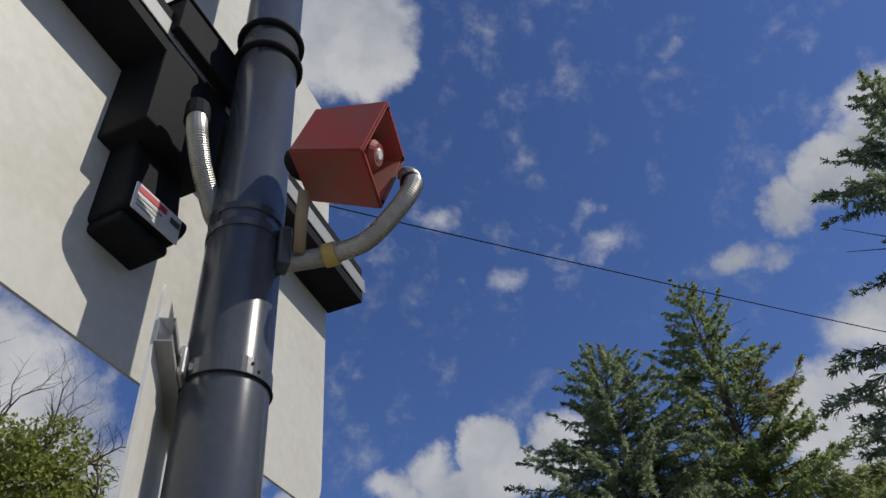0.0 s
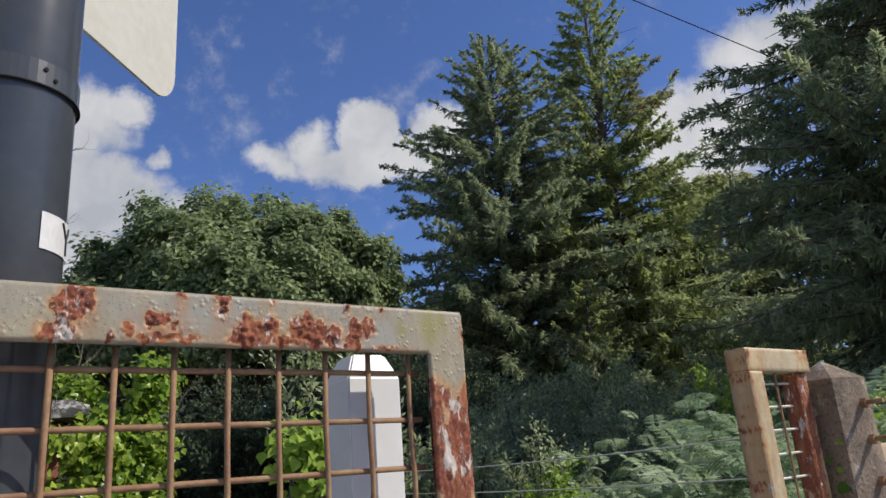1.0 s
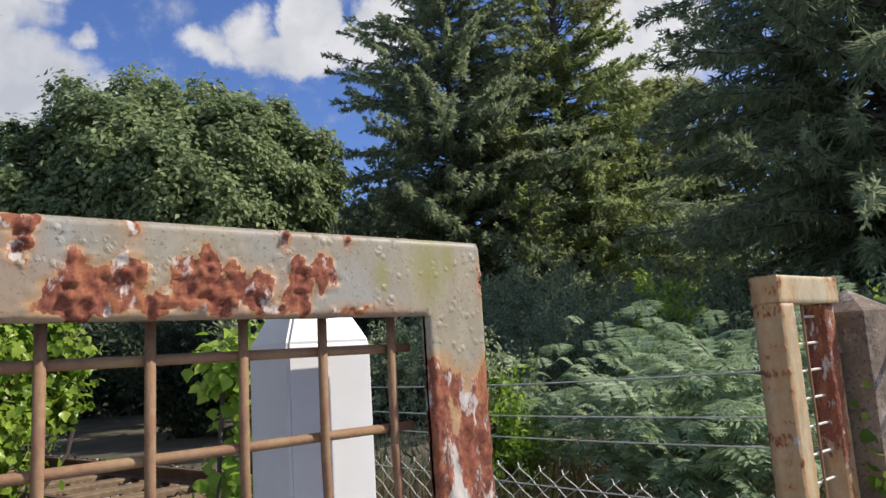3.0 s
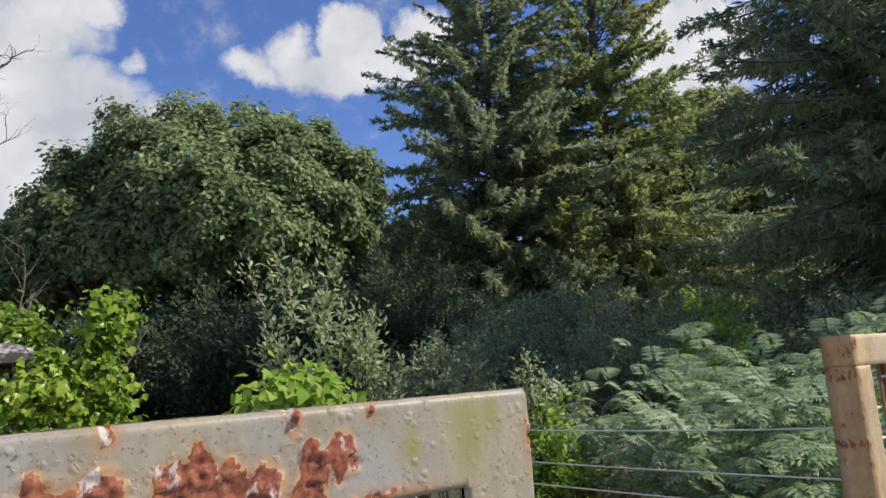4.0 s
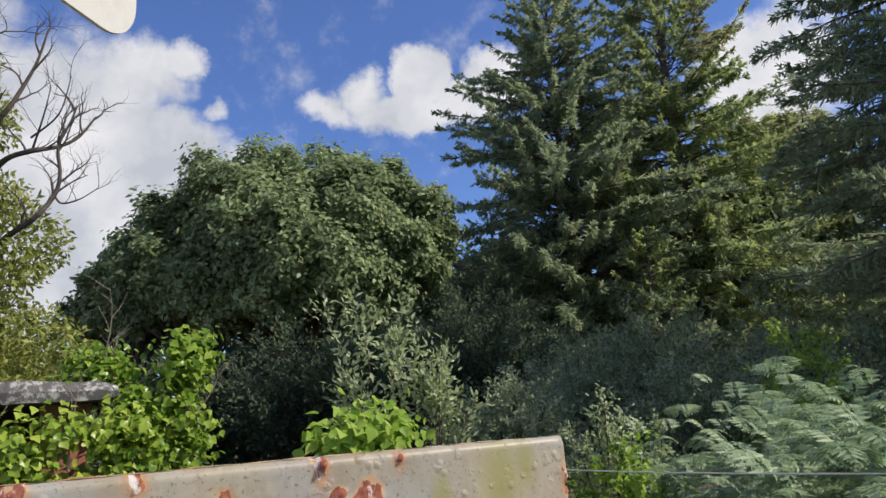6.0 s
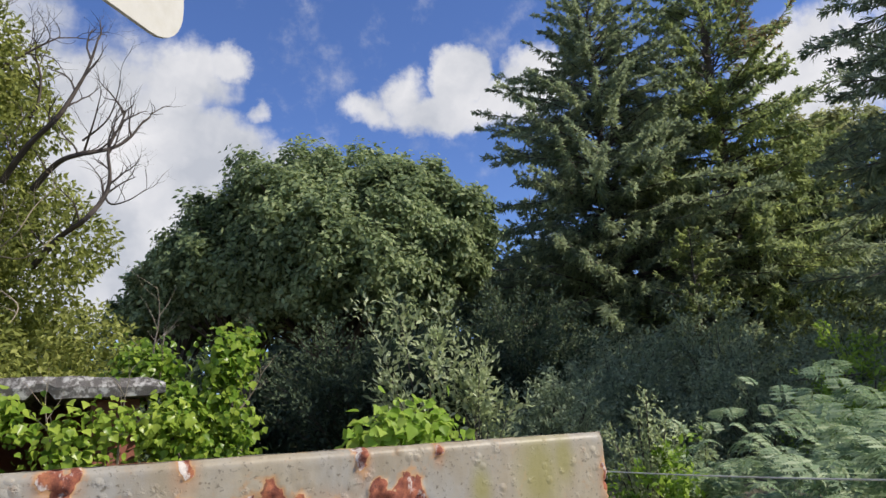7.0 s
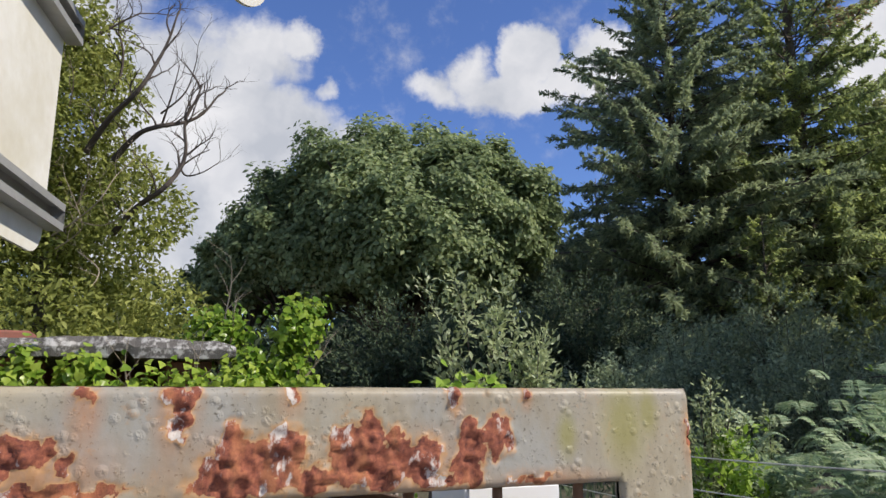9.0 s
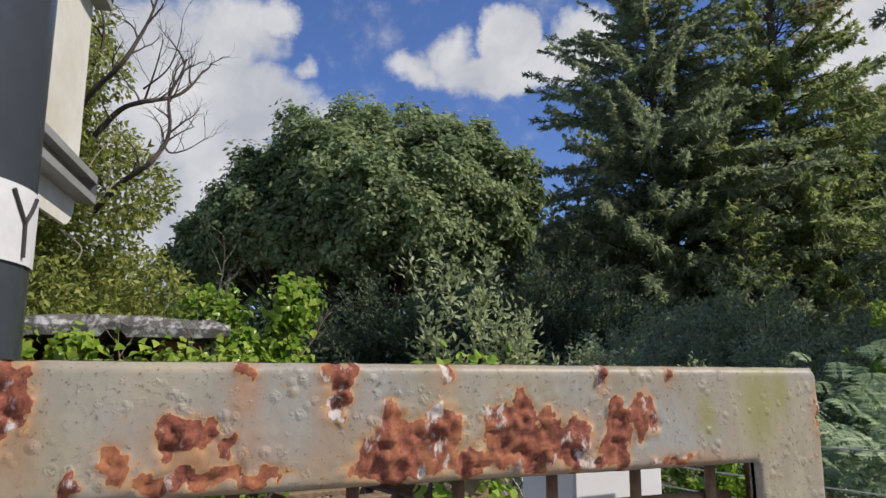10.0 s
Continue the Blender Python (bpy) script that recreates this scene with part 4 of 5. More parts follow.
def conduits():
    e = empty("flexible_conduit", (0, 0, 0), "braided steel conduit with yellow tape, sounder feed", "conduit")
    pts = [(-0.345, 0.062, 0.745), (-0.318, 0.04, 0.743), (-0.295, 0.023, 0.741), (-0.27, 0.002, 0.741), (-0.234, -0.031, 0.748), (-0.204, -0.074, 0.777), (-0.184, -0.096, 0.815), (-0.178, -0.082, 0.852), (-0.176, -0.062, 0.88)]
    pts = [(x, y, Z0 + z) for x, y, z in pts]
    braided("hose", pts, 0.0148, e, 14)
    line = smooth_line(pts[2:5], 8)
    part("tape", tube(line[4:9], 0.0185, 14), TAPE, e, smooth=True)
    part("tie", tube(smooth_line(pts[6:8], 6)[2:4], 0.0182, 14), DARK, e)
    part("sleeve", tube([(-0.332, -0.03, Z0 + 0.82), (-0.33, -0.01, Z0 + 0.78), (-0.322, 0.024, Z0 + 0.745)], 0.0095, 10), GREYSLEEVE, e, smooth=True)
    part("saddle", block(-0.352, -0.332, 0.028, 0.062, Z0 + 0.725, Z0 + 0.80, 0.004), POLE, e)
    f = empty("flexible_conduit", (0, 0, 0), "braided steel conduit from black enclosure to pole", "conduit")
    pts = [(-0.503, 0.03, 1.0), (-0.498, 0.02, 0.949), (-0.483, 0.048, 0.913), (-0.461, 0.081, 0.881), (-0.444, 0.104, 0.857), (-0.43, 0.1, 0.84)]
    braided("hose", [(x, y, Z0 + z) for x, y, z in pts], 0.0165, f, 14)
    part("gland", tube([(-0.503, 0.03, Z0 + 0.99), (-0.505, 0.05, Z0 + 1.05)], 0.021, 12), DARK, f)


conduits()


# ---- fences ----
def wire_fence():
    e = empty("wire_fence", (1.29, 0.3, 0), "chain-link fence topped with strained wires", "fence")
    length = 2.3
    post = part("fence_post", block(-0.03, 0.03, -0.03, 0.03, 0, 1.28, 0.004), CONC, e)
    post.location = (0.02, length + 0.03, 0)
    for z0, sag in ((1.235, 0.012), (1.145, 0.012), (1.08, 0.01), (0.945, 0.006)):
        pts = [(0.0, length * k / 24, z0 - sag * 4 * (k / 24) * (1 - k / 24) + (0.018 if z0 > 1.2 else 0.006) * (1 - k / 24) ** 3) for k in range(25)]
        part("line_wire", tube(pts, 0.0021, 6), GALV, e, smooth=True)
    # one zigzag strand of the netting, repeated along the fence
    pitch, top = 0.043, 0.975
    pts = [(0.004, 0.012 - pitch * 0.5, top + 0.012)]
    for k in range(32):
        pts.append(((0.003 if k % 2 else -0.003), pitch * (0.5 if k % 2 else -0.5), top - k * 0.029))
    s = part("netting_strand", tube(pts, 0.0019, 5), GALV, e)
    for i in range(int(length / pitch)):
        o = s if i == 0 else new("netting_strand", s.data)
        o.parent = e
        o.matrix_basis = pose(0, 0.06 + i * pitch, -0.012 * math.sin(i * 0.21)) @ Matrix.Diagonal((1, -1 if i % 2 else 1, 1, 1))


wire_fence()


def picket_fence():
    e = empty("picket_fence", (2.93, 0.88, 0, 0, 0, -32), "low white-painted picket fence", "fence")
    for z in (0.45, 0.88):
        part("rail", block(-0.08, 1.9, 0.013, 0.045, z - 0.03, z + 0.03, 0.003), WHITE, e)
    bm = bmesh.new()
    prof = [(-0.021, 0.06), (0.021, 0.06), (0.021, 0.972), (0.0, 1.01), (-0.021, 0.972)]
    f = [bm.verts.new((x, -0.01, z)) for x, z in prof]
    b = [bm.verts.new((x, 0.012, z)) for x, z in prof]
    bm.faces.new(f)
    bm.faces.new(b[::-1])
    for k in range(5):
        q = (k + 1) % 5
        bm.faces.new((f[q], f[k], b[k], b[q]))
    p = part("picket", bm, WHITE, e)
    for i in range(21):
        o = p if i == 0 else new("picket", p.data)
        o.parent, o.location = e, (-0.04 + i * 0.088, 0, 0)
    g = empty("fence_post", (1.70, 0.358, 0), "square buff concrete post behind the gatepost", "post")
    bm = block(-0.055, 0.055, -0.055, 0.055, 0, 1.205, 0.006)
    for v in bm.verts:
        if v.co.z > 1.2:
            v.co.z += 0.3 * (0.055 - max(abs(v.co.x), abs(v.co.y)))
    part("shaft", bm, BUFF, g)
    for z in (1.165, 1.14, 1.105):
        part("bolt_hole", tube([(-0.012, -0.0545, z), (-0.012, -0.0565, z)], 0.005, 8), DARK, g)


picket_fence()


def tangle():
    """Loose twist of wire hanging on the concrete post."""
    pts = []
    for k in range(60):
        a = k * 0.55
        pts.append((1.44 + 0.035 * math.cos(a) + 0.02 * noise.noise(Vector((k * 0.3, 0, 0))), 0.17 + 0.02 * math.sin(a * 1.3), 1.03 - 0.0042 * k + 0.02 * math.sin(a * 0.7)))
    tagged(part("wire_tangle", tube(smooth_line(pts, 3), 0.0022, 5), WIRE, smooth=True), "rusty twist of wire on the concrete post", "wire")


tangle()


# ---- overhead cable ----
def cable():
    pts = [(x, 4.9 - 0.012 * x, 7.42 + 0.0012 * (x - 4) ** 2) for x in range(-30, 46, 2)]
    tagged(part("overhead_cable", tube(pts, 0.009, 6), DARK, smooth=True), "black overhead cable against the sky", "cable")


cable()


# ---- the old hut under ivy ----
def hut():
    e = empty("lineside_hut", (0, 0, 0), "small old brick hut, lichened concrete roof slab", "hut")
    # roof slab with a rough, broken front edge
    bm = bmesh.new()
    n = 90
    x0, x1, y0, y1 = -2.2, 0.165, 3.0, 4.6
    rows = []
    for k in range(n + 1):
        x = x0 + (x1 - x0) * k / n
        w = noise.noise(Vector((x * 5, 1, 0))) * 0.014 + noise.noise(Vector((x * 22, 2, 0))) * 0.007
        drop = 0.03 if -0.36 < x < -0.27 else 0.0
        end = max(0.0, (k / n - 0.97) / 0.03)
        zt, zb = 1.645 + w * 0.8 - end * 0.02 + 0.02 * math.exp(-((x + 0.3) / 0.25) ** 2), 1.572 + w * 0.3 + drop + end * 0.012
        y = y0 + 0.02 * noise.noise(Vector((x * 8, 7, 0)))
        rows.append([bm.verts.new(p) for p in ((x, y1, zb), (x, y + 0.01, zb), (x, y, (zt + zb) / 2), (x, y + 0.018, zt), (x, (y0 + y1) / 2, zt + 0.03), (x, y1, zt))])
    for a, b in zip(rows, rows[1:]):
        for k in range(6):
            bm.faces.new((a[k], b[k], b[(k + 1) % 6], a[(k + 1) % 6]))
    bm.faces.new(rows[0])
    bm.faces.new(rows[-1][::-1])
    bmesh.ops.recalc_face_normals(bm, faces=bm.faces[:])
    part("roof_slab", bm, SLAB, e, "lichen-blotched concrete roof slab")
    part("wall", block(-2.1, -0.62, 3.12, 3.34, 0, 1.57, 0.004), BRICK, e)
    part("wall", block(-0.12, 0.08, 3.2, 4.4, 0, 1.57, 0.004), BRICK, e)
    part("wall", block(-2.1, -0.12, 4.2, 4.4, 0, 1.57, 0.004), BRICK, e)
    part("wall", block(-2.3, -2.11, 3.12, 4.4, 0, 1.57, 0.004), BRICK, e)
    part("coping", block(-1.35, -0.72, 3.55, 3.8, 1.665, 1.72, 0.01), BRICK, e, "loose red brick coping")
    part("timber", block(-1.05, -0.62, 2.86, 2.98, 1.32, 1.42, 0.008), TIMBER, e)


hut()


def ivy_leaf_mesh(name, pos, out, size, parent=None, mat=IVY, **tags):
    """Pointed lobed ivy leaves that hang with their faces outwards."""
    n = len(pos)
    down = np.array([0, 0, -0.8]) + rng.normal(size=(n, 3)) * 0.75
    nor = unit(out + np.array([0, 0, 0.4]) + rng.normal(size=(n, 3)) * 0.7)
    al = unit(down - nor * (down * nor).sum(1)[:, None])
    sd = np.cross(al, nor)
    s = (size * (0.55 + 0.8 * rng.random(n)))[:, None]
    shape = [(0, 0, 0), (0.12, 0.36, 0.06), (0.38, 0.5, 0.10), (0.62, 0.3, 0.06), (1.0, 0, -0.14), (0.62, -0.3, 0.06), (0.38, -0.5, 0.10), (0.12, -0.36, 0.06)]
    v = np.stack([pos + s * (a * al + b * sd + c * nor) for a, b, c in shape], 1).reshape(-1, 3)
    k = np.arange(n)[:, None] * 8
    f = np.concatenate([k + i for t in ((0, 1, 2), (0, 2, 3), (0, 3, 4), (0, 4, 5), (0, 5, 6), (0, 6, 7)) for i in t], 1).ravel()
    return raw_mesh(name, v, f, 3, mat, parent, **tags)


def ivy_mass(name, label, blobs, count, size, mat=IVY):
    bb = np.array(blobs)
    pick = rng.choice(len(bb), count, p=bb[:, 3] ** 2 / (bb[:, 3] ** 2).sum())
    d = rng.normal(size=(count, 3))
    p = bb[pick, :3] + d * bb[pick, 3:4] * np.array([0.55, 0.5, 0.5])
    d = unit(d) + np.array([0.1, -0.6, 0.2])
    e = empty(name, (blobs[0][0], blobs[0][1], 0), label, "ivy")
    inv = Vector((blobs[0][0], blobs[0][1], 0))
    ivy_leaf_mesh("foliage", p - np.array(inv), d, size, e, mat)
    bm = bmesh.new()
    for i in range(7):
        b = blobs[rng.integers(len(blobs))]
        q = [Vector((rng.uniform(-0.06, 0.06), rng.uniform(-0.06, 0.06), 0)), Vector((b[0], b[1], b[2] * 0.5)) - inv + Vector((rng.uniform(-0.05, 0.05), 0, 0)), Vector((b[0], b[1], b[2])) - inv]
        tube(smooth_line(q, 6), 0.008, 5, bm=bm)
    part("stemwork", bm, TWIG, e)
    return e


hut_ivy = []
for i in range(110):
    hut_ivy.append((rng.uniform(-1.6, 0.42), 2.93 + rng.uniform(-0.06, 0.06), rng.uniform(0.5, 1.47), rng.uniform(0.07, 0.11)))
for i in range(34):
    hut_ivy.append((rng.uniform(0.2, 0.5), 3.12 + rng.uniform(-0.12, 0.2), rng.uniform(1.2, 1.6), rng.uniform(0.06, 0.1)))
for i in range(16):
    hut_ivy.append((rng.uniform(-0.08, 0.22), 3.3 + rng.uniform(-0.08, 0.2), rng.uniform(1.62, 1.83), rng.uniform(0.05, 0.09)))
for i in range(16):
    hut_ivy.append((rng.uniform(0.37, 0.53), 3.15 + rng.uniform(-0.08, 0.08), rng.uniform(1.66, 1.86), rng.uniform(0.05, 0.08)))
for i in range(10):
    hut_ivy.append((rng.uniform(-0.75, -0.42), 2.96 + rng.uniform(-0.05, 0.05), rng.uniform(1.46, 1.62), rng.uniform(0.04, 0.07)))
ivy_mass("ivy_bush", "bright green ivy smothering the old hut", hut_ivy, 16500, 0.035)
post_ivy = [(0.88 + rng.uniform(-0.1, 0.1), 2.07 + rng.uniform(-0.1, 0.1), rng.uniform(0.2, 1.36), rng.uniform(0.07, 0.12)) for i in range(26)] + [(0.88 + rng.uniform(-0.14, 0.14), 2.07, rng.uniform(1.3, 1.4), 0.09) for i in range(8)]
ivy_mass("ivy_post", "yellow-green ivy covering a short timber post", post_ivy, 4200, 0.042, LIME)
p = empty("stump_post", (0.88, 2.07, 0), "short timber post hidden in ivy", "post")
part("shaft", block(-0.05, 0.05, -0.05, 0.05, 0, 1.3, 0.006), TIMBER, p)
creeper = rng.uniform(size=(24, 3)) * np.array([0.004, 0.035, 0.45]) + np.array([1.231, 0.19, 0.78])
creeper[:, 1] -= 0.08 * (1.23 - creeper[:, 2]) * 0.6
c = empty("post_creeper", (1.25, 0.2, 0), "few ivy leaves climbing the concrete post", "ivy")
ivy_leaf_mesh("foliage", creeper - np.array([1.25, 0.2, 0]), np.tile([-1.0, -0.5, 0.2], (24, 1)), 0.026, c, IVY)
part("stem", tube(smooth_line([(0.012, -0.02, 0.0), (0.006, -0.03, 0.6), (0.008, -0.02, 0.95), (0.01, 0.0, 1.24)], 6), 0.003, 5), TWIG, c)


# ---- bare and dead branches ----
def branching(start, way, length, radius, depth, bm, seed=0, wander=0.38):
    r = random.Random(seed)
    p, d = Vector(start), Vector(way).normalized()
    n = 7
    pts, rad = [p.copy()], [radius]
    kids = []
    for k in range(n):
        d = (d + Vector((r.uniform(-1, 1), r.uniform(-1, 1), r.uniform(-0.8, 1))) * wander).normalized()
        p = p + d * length / n
        pts.append(p.copy())
        rad.append(radius * (1 - 0.8 * (k + 1) / n))
        if depth > 0 and k >= 1:
            kids.append((p.copy(), d.copy(), rad[-1]))
    tube(pts, radius, 5 if radius > 0.008 else 3, rad, bm=bm, caps=False)
    for i, (q, e, w) in enumerate(kids):
        side = Vector((r.uniform(-1, 1), r.uniform(-1, 1), r.uniform(-0.5, 1)))
        side = (side - e * side.dot(e)).normalized()
        branching(q, (e + side * r.uniform(0.6, 1.1)), length * r.uniform(0.3, 0.55), max(w * 0.75, radius * 0.12), depth - 1, bm, seed * 7 + i + 1, wander)


def dead_twigs():
    for base, way, ln, lab in (((0.13, 3.25, 1.62), (0.03, 0, 1), 0.42, "bare brown stalk rising out of the ivy"), ((0.17, 3.25, 1.62), (-0.12, 0, 1), 0.26, "bare brown stalk rising out of the ivy"),
                               ((0.47, 3.12, 1.56), (0.35, 0, 0.9), 0.3, "bare pale twigs beside the ivy"), ((0.5, 3.1, 1.5), (0.6, -0.1, 0.7), 0.22, "bare pale twigs beside the ivy"),
                               ((-0.25, 2.9, 1.3), (0.05, 0, 1), 0.3, "bare brown stalk rising out of the ivy"), ((-0.02, 2.88, 1.3), (0.02, 0, 1), 0.34, "bare brown stalk rising out of the ivy")):
        bm = bmesh.new()
        branching(base, way, ln * 1.1, 0.006, 2 if "pale" in lab else 1, bm, seed=int(ln * 100) + int(base[0] * 50), wander=0.16)
        tagged(part("dead_stalk", bm, STALK), lab, "twig")


dead_twigs()


# ---- trees ----
def conifer(name, place, height, radius, mat, label, bare=0.04, droop=0.3, boughs=300, airy=0.0, seed=1, power=0.8, fine=22, width=0.055, browned=0.0):
    """Spruce-like tree: tapered trunk, boughs at all heights, each with hanging branchlets set with needle brushes."""
    r = np.random.default_rng(seed)
    e = empty(name, place, label, "conifer", "conifers of the wood")
    part("trunk", tube([(0, 0, -0.1), (0.05, 0, height * 0.3), (0, 0.05, height * 0.7), (0, 0, height)], 0.25, 10, [0.017 * height, 0.012 * height, 0.0065 * height, 0.01], caps=True), BARK, e, smooth=True)
    bm = bmesh.new()
    P, A, N, L = [], [], [], []
    for b in range(boughs):
        f = 1 - (1 - (b + r.random()) / boughs * 0.998) ** 0.8
        z = height * (bare + (1 - bare) * f)
        reach = radius * (1 - f) ** power * (0.6 + 0.4 * min(1, f * 5 + 0.3)) + 0.06
        a = b * 2.39996 + r.normal() * 0.4
        lobe = 1 + 0.16 * math.sin(a * 2 + z * 1.1 + seed) + 0.1 * math.sin(z * 2.7 + seed * 2)
        ln = reach * lobe * r.uniform(0.55, 1.02)
        out, side = np.array([math.cos(a), math.sin(a), 0]), np.array([-math.sin(a), math.cos(a), 0])
        lift, hang = 0.1 + 0.8 * f ** 1.5 + r.normal() * 0.14, droop * r.uniform(0.7, 1.5)
        us = np.linspace(0, 1, 7)
        line = np.array([0, 0, z]) + out * (ln * us)[:, None] + side * (ln * 0.06 * np.sin(us * 3 + b))[:, None]
        line[:, 2] += ln * (lift * us - hang * us ** 2 + 0.3 * np.maximum(0, us - 0.65) ** 1.3)
        tube([Vector(q) for q in line[::2]], 0.02, 4, [max(0.006, 0.011 * ln * k) for k in (1, 0.7, 0.4, 0.12)], bm=bm, caps=False)
        if r.random() < airy:
            continue
        n = int(ln * fine) + 10
        u = r.uniform(0.12, 1.0, n) ** 0.75
        p = np.stack([np.interp(u, us, line[:, k]) for k in range(3)], 1)
        sg = np.where(r.random(n) < 0.5, -1.0, 1.0)[:, None]
        d = out * r.uniform(0.35, 1.0, (n, 1)) + side * sg * r.uniform(0.25, 1.0, (n, 1)) * (1.25 - u)[:, None] + np.array([0, 0, 1.0]) * (r.uniform(-1.5, 0.25, n) * (1.1 - 0.7 * f) + 0.7 * (u > 0.85))[:, None]
        P.append(p)
        A.append(d)
        N.append(np.array([0, 0, 1.0]) + r.normal(size=(n, 3)) * 0.6)
        L.append((0.15 + 0.115 * ln * (1.15 - u)) * r.uniform(0.6, 1.35, n))
    tagged(part("branchwork", bm, BARK, e), kind="stuff")
    P, A, N, L = np.concatenate(P), unit(np.concatenate(A)), np.concatenate(N), np.concatenate(L)
    B = unit(np.cross(A, N))
    # a branchlet: one long brush and three side shoots
    pos, al, nor, ln = [P], [A], [N], [L]
    for k, (at_u, sgn, size) in enumerate(((0.2, 1, 0.55), (0.38, -1, 0.5), (0.6, 1, 0.42))):
        pos.append(P + A * (L * at_u)[:, None])
        al.append(A * 0.75 + B * sgn * 0.7 + r.normal(size=P.shape) * 0.2 + np.array([0, 0, -0.12]))
        nor.append(N)
        ln.append(L * size)
    pos, al, nor, ln = np.concatenate(pos), np.concatenate(al), np.concatenate(nor), np.concatenate(ln)
    wd = width * r.uniform(0.75, 1.3, len(ln))
    if browned:
        dead = (np.abs(pos[:, 2] / height - 0.72) < 0.075) & (pos[:, 0] * 0.76 - pos[:, 1] * 0.64 > radius * 0.12) & (r.random(len(pos)) < browned)
        leaves("dead_spray", pos[dead], al[dead], nor[dead], ln[dead], wd[dead], BROWN, e, 0.3, label="browned dying sprays")
        pos, al, nor, ln, wd = pos[~dead], al[~dead], nor[~dead], ln[~dead], wd[~dead]
    leaves("foliage", pos, al, nor, ln, wd, mat, e, 0.3)
    return e


conifer("spruce_tree", polar(41.2, 24, 0), up_to(32.8, 24), 6.9, SPRUCE, "tall dark blue-green spruce in the wood", seed=3, boughs=560, fine=22, power=0.67, droop=0.32, width=0.056)
conifer("fir_tree", polar(50.2, 26, 0), up_to(35.4, 26), 6.4, FIR, "tall loose fir with yellow-green boughs", seed=5, boughs=540, fine=20, airy=0.12, droop=0.32, power=0.68, width=0.06, browned=0.3)
conifer("spruce_tree", polar(73, 17, 0), up_to(43, 17), 7.6, SPRUCE, "tall dark spruce at the edge of the wood", seed=8, boughs=560, fine=22, airy=0.1, power=0.9, droop=0.38, width=0.046)
conifer("spruce_tree", polar(35, 27, 0), up_to(17, 27), 4.2, SPRUCE, "smaller spruce behind the tall conifers", seed=11, boughs=130, fine=17, width=0.07)
conifer("fir_tree", polar(47, 21, 0), up_to(13, 21), 3.0, FIR, "young fir before the tall conifers", seed=14, boughs=130, fine=16, airy=0.1)
conifer("spruce_tree", polar(86, 20, 0), up_to(38, 20), 5.5, SPRUCE, "tall dark spruce at the edge of the wood", seed=12, boughs=160, fine=12, width=0.09)


def broad_tree(name, place, height, radius, label, count, leaf, mat, clumps=60, squash=0.95, ragged=0.2):
    """Rounded broadleaf tree: a closed dome of many uneven heads, each a spray of leafy shoots turned to the light."""
    e = empty(name, place, label, "tree", "broadleaf trees of the wood")
    c = np.array([0, 0, height - radius * squash])
    part("trunk", tube([(0, 0, -0.1), (0.1, 0, height * 0.25), (0, 0.1, height * 0.6)], 0.2, 10, [0.03 * height, 0.022 * height, 0.01 * height]), BARK, e, smooth=True)
    k = np.arange(clumps) + 0.5
    up = 1 - 1.55 * k / clumps
    a = k * 2.39996 + rng.normal(size=clumps) * 0.25
    d = np.stack([np.sqrt(1 - up ** 2) * np.cos(a), np.sqrt(1 - up ** 2) * np.sin(a), up], 1)
    far = 0.84 + ragged * rng.uniform(-1.0, 0.75, clumps) + 0.05 * np.sin(a * 3 + up * 4)
    far = far * (1 - 0.28 * np.maximum(0, 0.1 - up))
    heads = c + d * (radius * np.clip(far, 0.45, 1.02))[:, None] * np.array([1, 1, squash])
    rad = radius * rng.uniform(0.06, 0.16, clumps)
    bm = bmesh.new()
    for h in heads[::3]:
        tube(smooth_line([Vector((0, 0, height * 0.3)), Vector((h[0] * 0.5, h[1] * 0.5, height * 0.3 + (h[2] - height * 0.3) * 0.7)), Vector(h)], 5), 0.03, 5, bm=bm, caps=False)
    tagged(part("branchwork", bm, BARK, e), kind="stuff")
    per = 7
    n = count // per
    pick = rng.choice(clumps, n, p=rad ** 2 / (rad ** 2).sum())
    w = unit(rng.normal(size=(n, 3)) + d[pick] * 0.55 + np.array([0, 0, 0.35]))
    tip = heads[pick] + w * (rad[pick] * (1 - 0.5 * rng.random(n) ** 1.6 + 0.5 * (rng.random(n) > 0.9)))[:, None]
    # a rosette of leaves at each shoot's end, faces outwards and up
    ax = np.repeat(unit(w + d[pick] * 0.5 + np.array([0, 0, 0.5])), per, 0)
    p = np.repeat(tip, per, 0) + rng.normal(size=(n * per, 3)) * leaf * 0.45
    spread = rng.normal(size=p.shape)
    al = unit(spread - ax * (spread * ax).sum(1)[:, None]) + ax * rng.uniform(-0.2, 0.5, (len(p), 1)) + np.array([0, 0, -0.08])
    nor = ax + rng.normal(size=p.shape) * 0.45
    ln = leaf * rng.uniform(0.6, 1.25, len(p))
    leaves("crown", p, al, nor, ln, ln * 0.55, mat, e, 0.2)
    return e


broad_tree("broadleaf_tree", polar(18.6, 21), up_to(20.6, 21), 3.9, "big round broadleaf tree in full leaf", 115000, 0.18, BROAD, 420)
broad_tree("broadleaf_tree", polar(11.8, 21), up_to(17.3, 21), 2.6, "broadleaf tree in full leaf beside the line", 52000, 0.18, BROAD, 260)
broad_tree("broadleaf_tree", polar(25.2, 20.5), up_to(19.6, 20.5), 2.5, "broadleaf tree in full leaf beside the spruces", 52000, 0.18, BROAD, 260)
broad_tree("broadleaf_tree", polar(6.9, 22), up_to(12.6, 22), 1.6, "lower broadleaf tree beside the line", 24000, 0.18, BROAD, 130, ragged=0.3)
